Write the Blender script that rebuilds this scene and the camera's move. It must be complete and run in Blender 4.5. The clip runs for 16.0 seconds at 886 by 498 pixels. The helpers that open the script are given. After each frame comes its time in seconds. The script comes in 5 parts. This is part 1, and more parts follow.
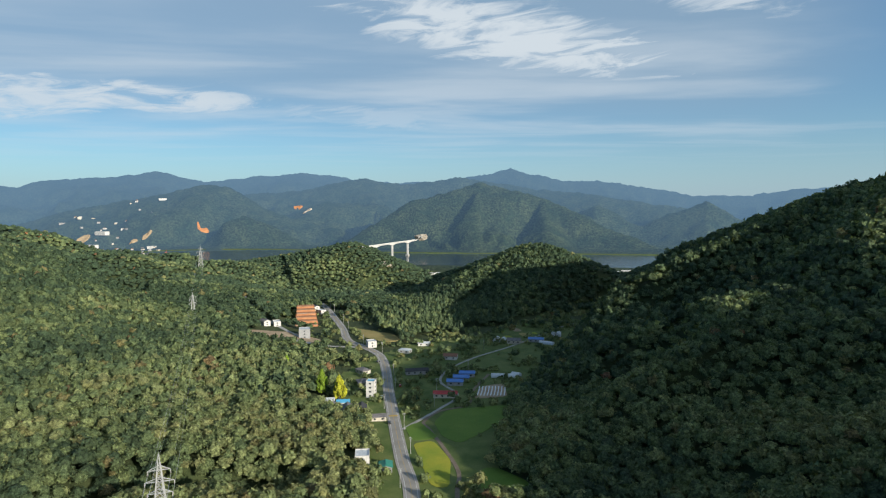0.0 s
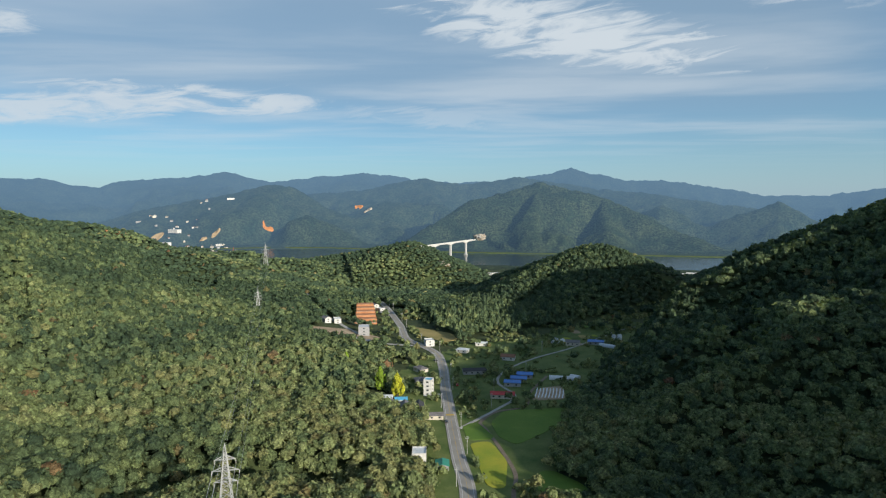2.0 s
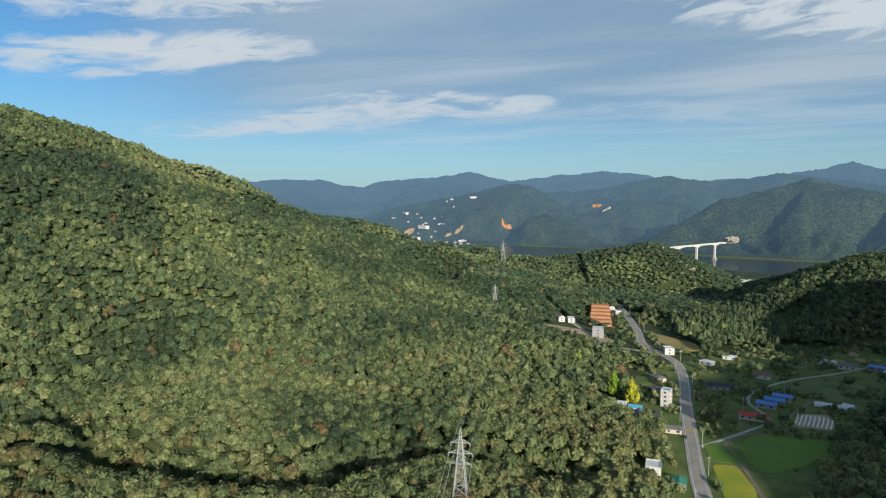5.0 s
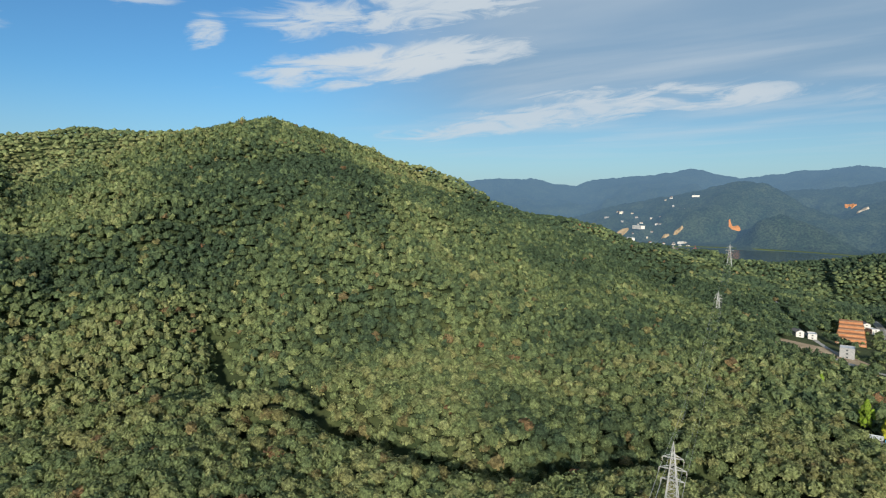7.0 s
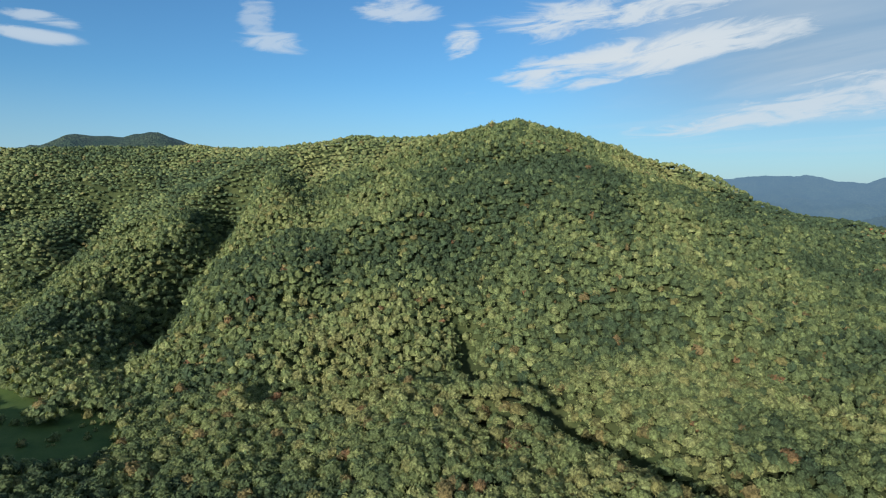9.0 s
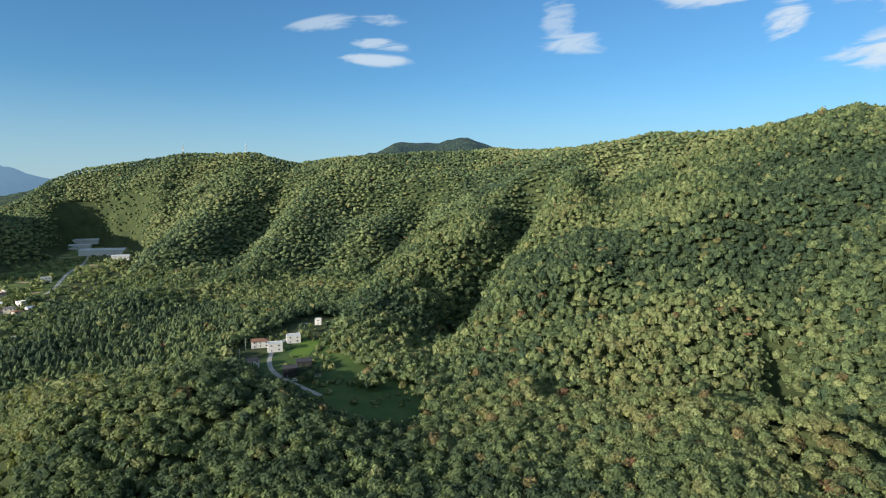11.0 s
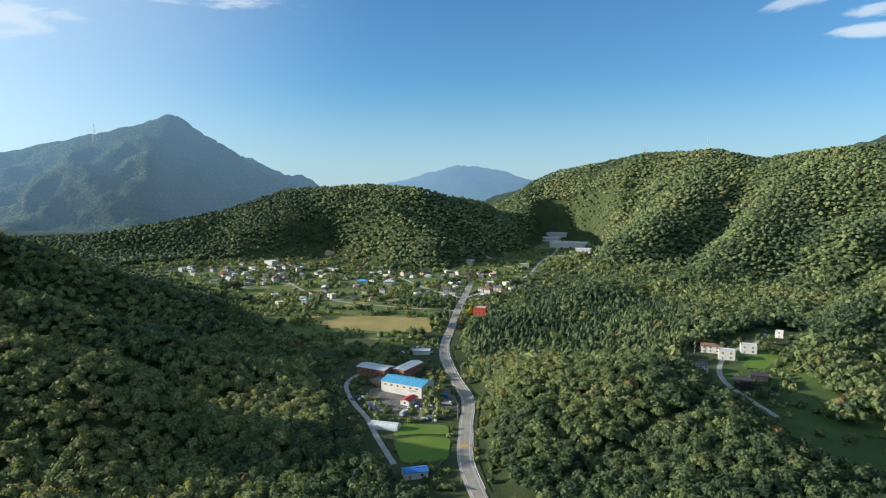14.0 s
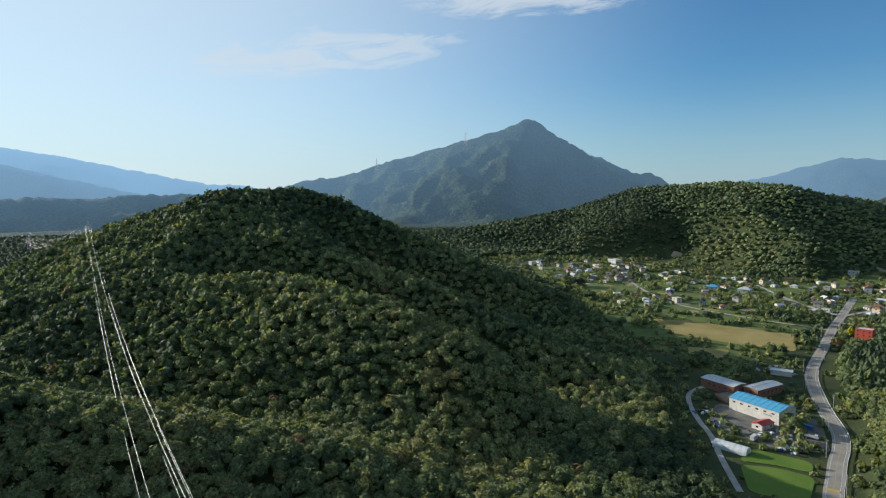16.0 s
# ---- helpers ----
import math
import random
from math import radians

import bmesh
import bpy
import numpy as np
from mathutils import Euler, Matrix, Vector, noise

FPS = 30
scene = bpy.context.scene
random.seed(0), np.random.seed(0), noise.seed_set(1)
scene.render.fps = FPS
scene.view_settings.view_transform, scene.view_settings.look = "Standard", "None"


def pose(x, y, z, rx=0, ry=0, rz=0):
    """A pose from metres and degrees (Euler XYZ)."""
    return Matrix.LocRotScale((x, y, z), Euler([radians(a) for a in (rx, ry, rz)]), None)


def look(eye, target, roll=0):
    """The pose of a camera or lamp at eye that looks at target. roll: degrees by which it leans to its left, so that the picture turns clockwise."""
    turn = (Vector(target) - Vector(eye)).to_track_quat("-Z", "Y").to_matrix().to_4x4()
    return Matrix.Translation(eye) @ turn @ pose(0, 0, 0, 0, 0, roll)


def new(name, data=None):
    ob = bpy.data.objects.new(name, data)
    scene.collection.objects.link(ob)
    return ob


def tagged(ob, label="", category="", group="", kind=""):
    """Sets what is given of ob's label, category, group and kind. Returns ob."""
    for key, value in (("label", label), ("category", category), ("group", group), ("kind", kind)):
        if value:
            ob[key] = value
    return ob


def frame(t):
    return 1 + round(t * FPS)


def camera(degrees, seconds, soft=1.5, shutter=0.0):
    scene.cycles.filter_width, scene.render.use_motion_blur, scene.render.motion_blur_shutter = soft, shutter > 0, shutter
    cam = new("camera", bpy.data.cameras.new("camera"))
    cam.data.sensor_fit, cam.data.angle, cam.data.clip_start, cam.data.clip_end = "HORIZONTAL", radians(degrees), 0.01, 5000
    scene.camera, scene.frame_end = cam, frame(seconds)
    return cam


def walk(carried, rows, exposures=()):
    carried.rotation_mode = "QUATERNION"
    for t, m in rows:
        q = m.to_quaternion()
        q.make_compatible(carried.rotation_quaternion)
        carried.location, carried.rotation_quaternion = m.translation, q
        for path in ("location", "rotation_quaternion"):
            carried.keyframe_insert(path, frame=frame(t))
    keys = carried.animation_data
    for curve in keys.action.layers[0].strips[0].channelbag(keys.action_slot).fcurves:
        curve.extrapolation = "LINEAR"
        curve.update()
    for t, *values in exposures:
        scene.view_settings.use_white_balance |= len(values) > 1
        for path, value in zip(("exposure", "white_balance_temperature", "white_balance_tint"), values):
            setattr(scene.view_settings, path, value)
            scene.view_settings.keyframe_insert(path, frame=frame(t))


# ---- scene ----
cam = camera(71.26, 16.0, 1.2)
SCALE = 1.36          # metres for one unit of the plan
PLAN_EYE = 110.0
EYE_Z = PLAN_EYE * SCALE
# seconds, heading (left of +y), tilt and lean in degrees: a hovering drone that turns to its left
TURN = [
    (0.0, 0.0, -4.53, -0.24), (0.5, 1.29, -4.53, -0.22), (1.0, 2.51, -4.53, -0.21), (1.5, 3.85, -4.53, -0.20),
    (2.0, 5.42, -4.53, -0.17), (2.5, 7.32, -4.53, -0.13), (3.0, 10.77, -4.54, -0.12), (3.2, 11.95, -4.54, -0.11),
    (5.3, 29.57, -4.64, -0.03), (5.5, 31.13, -4.66, -0.02), (6.0, 35.74, -4.68, -0.02), (6.5, 40.63, -4.71, 0.0),
    (7.0, 46.47, -4.73, 0.02), (7.5, 52.10, -4.78, 0.02), (8.0, 57.85, -4.80, 0.02), (8.2, 60.05, -4.80, 0.02),
    (10.3, 85.02, -4.81, 0.02), (10.5, 88.03, -4.83, 0.0), (11.0, 95.39, -4.85, 0.0), (11.5, 101.81, -4.88, -0.05),
    (12.0, 106.14, -4.88, -0.07), (12.5, 110.62, -4.89, -0.09), (13.0, 117.12, -4.92, -0.14), (13.5, 125.93, -4.93, -0.16),
    (14.0, 135.88, -4.95, -0.15), (14.5, 145.74, -4.97, -0.15), (15.0, 153.04, -4.98, -0.15), (15.5, 158.56, -4.99, -0.17),
    (16.0, 167.12, -4.98, -0.2)]
walk(cam, [(t, pose(0, 0, EYE_Z, 90 + tilt, 0, yaw) @ pose(0, 0, 0, 0, 0, lean)) for t, yaw, tilt, lean in TURN],
     [(0, 0.34), (3.2, 0.24), (5.5, 0.2), (8.0, 0.28), (11.0, 0.54), (13.5, 0.68), (14.5, 0.68), (16.0, 0.36)])

# ---- light ----
SUN_AZ, SUN_EL = 225.0, 16.3


def heading(az, el=0.0):
    a, e = radians(az), radians(el)
    return Vector((-math.sin(a) * math.cos(e), math.cos(a) * math.cos(e), math.sin(e)))


def make_world():
    world = bpy.data.worlds.new("sky")
    scene.world = world
    world.use_nodes = True
    nt = world.node_tree
    nt.nodes.clear()
    n, link = nt.nodes, nt.links
    out = n.new("ShaderNodeOutputWorld")
    bg = n.new("ShaderNodeBackground")
    bg.inputs["Strength"].default_value = 0.098
    sky = n.new("ShaderNodeTexSky")
    sky.sky_type, sky.sun_disc = "NISHITA", False
    sky.sun_elevation, sky.sun_rotation = radians(SUN_EL), radians(-SUN_AZ)
    sky.air_density, sky.dust_density, sky.ozone_density, sky.altitude = 1.0, 0.25, 3.0, 100

    def math_node(op, a, b=None, c=None, clamp=False):
        m = n.new("ShaderNodeMath")
        m.operation, m.use_clamp = op, clamp
        for i, v in enumerate((a, b, c)):
            if v is None:
                continue
            if isinstance(v, (int, float)):
                m.inputs[i].default_value = v
            else:
                link.new(v, m.inputs[i])
        return m.outputs[0]

    def smooth(v, lo, hi):
        m = n.new("ShaderNodeMapRange")
        m.interpolation_type = "SMOOTHSTEP"
        link.new(v, m.inputs["Value"])
        m.inputs["From Min"].default_value, m.inputs["From Max"].default_value = lo, hi
        return m.outputs["Result"]

    tc = n.new("ShaderNodeTexCoord")
    sep = n.new("ShaderNodeSeparateXYZ")
    link.new(tc.outputs["Generated"], sep.inputs[0])
    x, y, z = sep.outputs
    el = math_node("MULTIPLY", math_node("ARCSINE", z), 57.29578)
    az = math_node("MULTIPLY", math_node("ARCTAN2", math_node("MULTIPLY", x, -1.0), y), 57.29578)   # -180..180, left of +y
    # cirrus lies on a flat sheet: project the direction on it
    zz = math_node("MAXIMUM", z, 0.03)
    comb = n.new("ShaderNodeCombineXYZ")
    link.new(math_node("DIVIDE", x, zz), comb.inputs[0])
    link.new(math_node("DIVIDE", y, zz), comb.inputs[1])
    mp = n.new("ShaderNodeMapping")
    mp.inputs["Rotation"].default_value = (0, 0, radians(-22))
    mp.inputs["Scale"].default_value = (0.38, 0.75, 1)
    link.new(comb.outputs[0], mp.inputs[0])
    nz = n.new("ShaderNodeTexNoise")
    nz.inputs["Scale"].default_value, nz.inputs["Detail"].default_value = 0.8, 5
    nz.inputs["Roughness"].default_value, nz.inputs["Distortion"].default_value = 0.52, 0.35
    link.new(mp.outputs[0], nz.inputs["Vector"])
    fine = n.new("ShaderNodeTexNoise")
    fine.inputs["Scale"].default_value, fine.inputs["Detail"].default_value = 0.32, 4
    link.new(comb.outputs[0], fine.inputs["Vector"])
    # cover: heavy over the valley mouth, clear behind the hills
    azr = math_node("ABSOLUTE", math_node("SUBTRACT", az, 8.0))
    cover = math_node("SUBTRACT", 1.0, smooth(azr, 30.0, 57.0))
    lift = math_node("ADD", math_node("MULTIPLY", cover, 0.20), math_node("MULTIPLY", fine.outputs[0], 0.16))
    dens = math_node("MULTIPLY", smooth(math_node("ADD", nz.outputs[0], lift), 0.66, 0.98), cover)
    low = smooth(el, 2.0, 8.0)
    dens = math_node("MULTIPLY", math_node("MULTIPLY", dens, low), 0.5)
    veil = math_node("MULTIPLY", math_node("MULTIPLY", cover, smooth(el, 2.0, 11.0)), 0.8)
    # single wisps: heading, height, half length, half width (degrees), tilt, density; torn by streaky noise
    az = math_node("ADD", az, math_node("MULTIPLY", math_node("LESS_THAN", az, -100.0), 360.0))
    streak = n.new("ShaderNodeCombineXYZ")
    link.new(math_node("MULTIPLY", az, 0.16), streak.inputs[0])
    link.new(math_node("MULTIPLY", math_node("ADD", el, math_node("MULTIPLY", az, 0.10)), 0.75), streak.inputs[1])
    torn = n.new("ShaderNodeTexNoise")
    torn.inputs["Scale"].default_value, torn.inputs["Detail"].default_value = 1.0, 8
    torn.inputs["Roughness"].default_value, torn.inputs["Distortion"].default_value = 0.62, 0.8
    link.new(streak.outputs[0], torn.inputs["Vector"])
    total = dens
    for waz, wel, wl, wh, tilt, amount in WISPS:
        da = math_node("SUBTRACT", az, waz)
        de = math_node("ADD", math_node("SUBTRACT", el, wel), math_node("MULTIPLY", da, tilt))
        q = math_node("ADD", math_node("POWER", math_node("DIVIDE", da, wl * 1.35), 2.0), math_node("POWER", math_node("DIVIDE", de, wh * 2.1), 2.0))
        env = math_node("SUBTRACT", 1.0, smooth(q, 0.0, 1.0))
        w = math_node("MULTIPLY", smooth(math_node("ADD", env, math_node("MULTIPLY", math_node("SUBTRACT", torn.outputs[0], 0.5), 3.3)), 0.35, 1.15), math_node("POWER", env, 0.5))
        total = math_node("MAXIMUM", total, math_node("MULTIPLY", w, amount))
    veil_mix = n.new("ShaderNodeMixRGB")
    veil_mix.inputs[2].default_value = CLOUD_GREY
    link.new(veil, veil_mix.inputs[0])
    tint = n.new("ShaderNodeMixRGB")
    tint.blend_type = "MULTIPLY"
    tint.inputs[0].default_value = 1.0
    tint.inputs[2].default_value = (0.52, 0.85, 1.04, 1)
    link.new(sky.outputs[0], tint.inputs[1])
    # pale air near the horizon, whiter towards the sun
    low_mix = n.new("ShaderNodeMixRGB")
    low_mix.inputs[2].default_value = LOW_AIR
    link.new(math_node("MULTIPLY", math_node("SUBTRACT", 1.0, smooth(el, -2.0, 11.0)), 0.75), low_mix.inputs[0])
    link.new(tint.outputs[0], low_mix.inputs[1])
    aim = n.new("ShaderNodeVectorMath")
    aim.operation = "DOT_PRODUCT"
    link.new(tc.outputs["Generated"], aim.inputs[0])
    aim.inputs[1].default_value = heading(SUN_AZ, SUN_EL)
    glow_mix = n.new("ShaderNodeMixRGB")
    glow_mix.inputs[2].default_value = SUN_AIR
    link.new(math_node("MULTIPLY", smooth(aim.outputs["Value"], 0.15, 1.0), 0.7), glow_mix.inputs[0])
    link.new(low_mix.outputs[0], glow_mix.inputs[1])
    link.new(glow_mix.outputs[0], veil_mix.inputs[1])
    cloud_mix = n.new("ShaderNodeMixRGB")
    cloud_mix.inputs[2].default_value = CLOUD_WHITE
    link.new(total, cloud_mix.inputs[0])
    link.new(veil_mix.outputs[0], cloud_mix.inputs[1])
    link.new(cloud_mix.outputs[0], bg.inputs["Color"])
    link.new(bg.outputs[0], out.inputs[0])


SUN_AIR = (6.0, 7.0, 7.4, 1)
CLOUD_GREY, CLOUD_WHITE, LOW_AIR = (2.3, 3.3, 4.3, 1), (5.2, 5.8, 6.3, 1), (3.2, 4.2, 5.2, 1)
WISPS = [(-6, 14.4, 16, 1.9, -0.18, 1.0), (-24, 17.0, 7, 1.6, -0.1, 0.8), (27, 8.6, 12, 0.8, -0.02, 0.9), (6, 7.4, 10, 0.7, -0.05, 0.4), (36, 7.4, 16, 0.9, 0.12, 0.8), (51, 12.0, 13, 1.2, 0.12, 1.0), (50, 16.2, 14, 1.3, 0.1, 0.9),
         (67, 13.7, 1.8, 0.9, 0.1, 0.8), (73, 16.3, 4, 0.8, 0.0, 0.7), (84, 13.3, 3.5, 0.6, -0.05, 0.6), (85, 15.5, 1.6, 1.8, 0.0, 0.45), (101.5, 12.1, 3.4, 0.35, -0.03, 0.7),
         (101, 13.4, 3, 0.35, -0.05, 0.6), (106, 15.0, 3.2, 0.5, 0.1, 0.5), (100.5, 15.4, 2.6, 0.35, 0.0, 0.5), (178, 12.5, 13, 1.3, 0.1, 0.6), (160, 16.8, 10, 1.0, 0.0, 0.7)]
make_world()
sun = new("sun", bpy.data.lights.new("sun", "SUN"))
sun.data.energy, sun.data.angle, sun.data.color = 5.0, radians(0.6), (1.0, 0.93, 0.80)
sun.matrix_world = look(heading(SUN_AZ, SUN_EL) * 1000, (0, 0, 0))


# ---- materials ----
def material(name, rough=0.8, spec=0.3, metal=0.0):
    m = bpy.data.materials.new(name)
    m.use_nodes = True
    b = m.node_tree.nodes["Principled BSDF"]
    b.inputs["Roughness"].default_value, b.inputs["Metallic"].default_value = rough, metal
    b.inputs["Specular IOR Level"].default_value = spec
    return m, m.node_tree, b


def noise_node(nt, scale, detail=4, rough=0.55, coord="Object"):
    tc = nt.nodes.new("ShaderNodeTexCoord")
    nz = nt.nodes.new("ShaderNodeTexNoise")
    nz.inputs["Scale"].default_value, nz.inputs["Detail"].default_value, nz.inputs["Roughness"].default_value = scale, detail, rough
    nt.links.new(tc.outputs[coord], nz.inputs["Vector"])
    return nz.outputs[0]


def ramp(nt, fac, stops):
    r = nt.nodes.new("ShaderNodeValToRGB")
    while len(r.color_ramp.elements) < len(stops):
        r.color_ramp.elements.new(0.5)
    for e, (p, c) in zip(r.color_ramp.elements, stops):
        e.position, e.color = p, (*c, 1)
    if fac is not None:
        nt.links.new(fac, r.inputs[0])
    return r.outputs[0]


def blend(nt, kind, fac, a, b):
    m = nt.nodes.new("ShaderNodeMixRGB")
    m.blend_type = kind
    for i, v in enumerate((fac, a, b)):
        if isinstance(v, (int, float)):
            m.inputs[i].default_value = v
        elif isinstance(v, tuple):
            m.inputs[i].default_value = (*v, 1)
        else:
            nt.links.new(v, m.inputs[i])
    return m.outputs[0]


def calc(nt, op, a, b=0.0):
    m = nt.nodes.new("ShaderNodeMath")
    m.operation = op
    for i, v in enumerate((a, b)):
        if isinstance(v, (int, float)):
            m.inputs[i].default_value = v
        else:
            nt.links.new(v, m.inputs[i])
    return m.outputs[0]


def bump(nt, bsdf, height, strength, distance):
    b = nt.nodes.new("ShaderNodeBump")
    b.inputs["Strength"].default_value, b.inputs["Distance"].default_value = strength, distance
    nt.links.new(height, b.inputs["Height"])
    nt.links.new(b.outputs[0], bsdf.inputs["Normal"])


def foliage(name, stops, grain=0.75, depth=1.8):
    """Crowns: a tone per tree, a shift per leaf clump, and a leafy grain."""
    m, nt, b = material(name, 0.75, 0.25)
    at = nt.nodes.new("ShaderNodeAttribute")
    at.attribute_name = "tone"
    geo = nt.nodes.new("ShaderNodeNewGeometry")
    col = ramp(nt, at.outputs["Fac"], stops)
    isl = calc(nt, "ADD", calc(nt, "MULTIPLY", geo.outputs["Random Per Island"], 0.6), 0.72)
    comb = nt.nodes.new("ShaderNodeCombineColor")
    for s in comb.inputs:
        nt.links.new(isl, s)
    col = blend(nt, "MULTIPLY", 1.0, col, comb.outputs[0])
    leaf = noise_node(nt, grain, 6, 0.78)
    col = blend(nt, "MULTIPLY", 1.0, col, ramp(nt, leaf, [(0.36, (0.34, 0.36, 0.34)), (0.64, (1.75, 1.7, 1.6))]))
    nt.links.new(col, b.inputs["Base Color"])
    bump(nt, b, leaf, 0.8, depth)
    # light comes through the leaves
    glow = nt.nodes.new("ShaderNodeBsdfTranslucent")
    nt.links.new(blend(nt, "MULTIPLY", 1.0, col, (1.25, 1.2, 0.6)), glow.inputs["Color"])
    mix = nt.nodes.new("ShaderNodeMixShader")
    mix.inputs[0].default_value = 0.28
    nt.links.new(b.outputs[0], mix.inputs[1])
    nt.links.new(glow.outputs[0], mix.inputs[2])
    nt.links.new(mix.outputs[0], nt.nodes["Material Output"].inputs[0])
    return m


def mottled(name, a, b, scale, rough=0.85, depth=0.05, fine=None, spec=0.25, metal=0.0):
    """A plain surface with stains at one scale and grain at another."""
    m, nt, p = material(name, rough, spec, metal)
    big = noise_node(nt, scale, 4)
    small = noise_node(nt, fine or scale * 9, 4, 0.65)
    col = ramp(nt, big, [(0.3, a), (0.7, b)])
    col = blend(nt, "MULTIPLY", 0.5, col, ramp(nt, small, [(0.25, (0.6, 0.6, 0.6)), (0.75, (1.3, 1.3, 1.3))]))
    nt.links.new(col, p.inputs["Base Color"])
    if depth:
        bump(nt, p, small, 0.6, depth)
    return m


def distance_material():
    """Wooded mountains far off: a backdrop with the haze of kilometres of bluish air put in as a glow, more the farther
    it stands.
    """
    m, nt, b = material("hazed_distant_forest", 0.95, 0.05)
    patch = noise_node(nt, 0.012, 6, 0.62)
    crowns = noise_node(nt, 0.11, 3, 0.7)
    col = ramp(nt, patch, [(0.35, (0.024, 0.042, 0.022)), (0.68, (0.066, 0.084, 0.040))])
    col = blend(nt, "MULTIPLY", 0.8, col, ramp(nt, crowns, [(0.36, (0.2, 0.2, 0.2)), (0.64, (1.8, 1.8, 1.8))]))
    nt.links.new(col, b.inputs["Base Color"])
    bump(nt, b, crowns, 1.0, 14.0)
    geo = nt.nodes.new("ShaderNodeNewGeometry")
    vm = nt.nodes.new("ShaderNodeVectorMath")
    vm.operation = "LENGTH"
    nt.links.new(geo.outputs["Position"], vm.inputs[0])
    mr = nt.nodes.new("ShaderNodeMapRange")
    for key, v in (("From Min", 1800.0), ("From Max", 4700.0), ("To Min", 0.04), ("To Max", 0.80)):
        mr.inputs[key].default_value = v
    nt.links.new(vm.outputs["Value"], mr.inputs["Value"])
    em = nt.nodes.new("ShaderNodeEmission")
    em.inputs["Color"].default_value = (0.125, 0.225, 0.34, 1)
    # the haze glow is set stronger towards the sun's heading
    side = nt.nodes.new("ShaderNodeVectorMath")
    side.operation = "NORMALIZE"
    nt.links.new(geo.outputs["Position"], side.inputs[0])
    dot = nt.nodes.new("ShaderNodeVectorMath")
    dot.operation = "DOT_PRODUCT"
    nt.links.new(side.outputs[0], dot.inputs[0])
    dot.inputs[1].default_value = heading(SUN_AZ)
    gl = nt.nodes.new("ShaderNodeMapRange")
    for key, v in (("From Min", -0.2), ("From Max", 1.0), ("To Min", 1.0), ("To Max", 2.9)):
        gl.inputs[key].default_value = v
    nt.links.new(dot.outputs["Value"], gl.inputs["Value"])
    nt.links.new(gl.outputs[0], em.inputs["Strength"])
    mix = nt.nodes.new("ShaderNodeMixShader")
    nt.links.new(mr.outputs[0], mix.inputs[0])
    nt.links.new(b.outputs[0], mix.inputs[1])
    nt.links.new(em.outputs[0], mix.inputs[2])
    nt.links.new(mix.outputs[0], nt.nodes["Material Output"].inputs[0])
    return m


FOREST = foliage("broadleaf_forest", [(0.0, (0.052, 0.086, 0.050)), (0.3, (0.108, 0.152, 0.074)), (0.6, (0.176, 0.220, 0.096)), (0.85, (0.250, 0.278, 0.130)),
                                      (0.93, (0.20, 0.200, 0.085)), (0.985, (0.20, 0.16, 0.08)), (1.0, (0.21, 0.12, 0.07))])
GROUND = mottled("leafy_undergrowth", (0.030, 0.048, 0.018), (0.070, 0.085, 0.032), 0.05, 0.95, 1.2, 0.7)
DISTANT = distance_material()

# ---- terrain ----
LATTICE = np.random.RandomState(7).rand(256, 256)


def value_noise(x, y):
    xi, yi = np.floor(x).astype(int), np.floor(y).astype(int)
    u, v = x - xi, y - yi
    u, v = u * u * (3 - 2 * u), v * v * (3 - 2 * v)
    a, b = LATTICE[xi & 255, yi & 255], LATTICE[(xi + 1) & 255, yi & 255]
    c, d = LATTICE[xi & 255, (yi + 1) & 255], LATTICE[(xi + 1) & 255, (yi + 1) & 255]
    return (a * (1 - u) + b * u) * (1 - v) + (c * (1 - u) + d * u) * v


def fbm(x, y, octaves=4):
    total, amp = np.zeros_like(x), 1.0
    for k in range(octaves):
        total += amp * (value_noise(x * 2 ** k + 31.7 * k, y * 2 ** k + 17.3 * k) - 0.5)
        amp *= 0.5
    return total


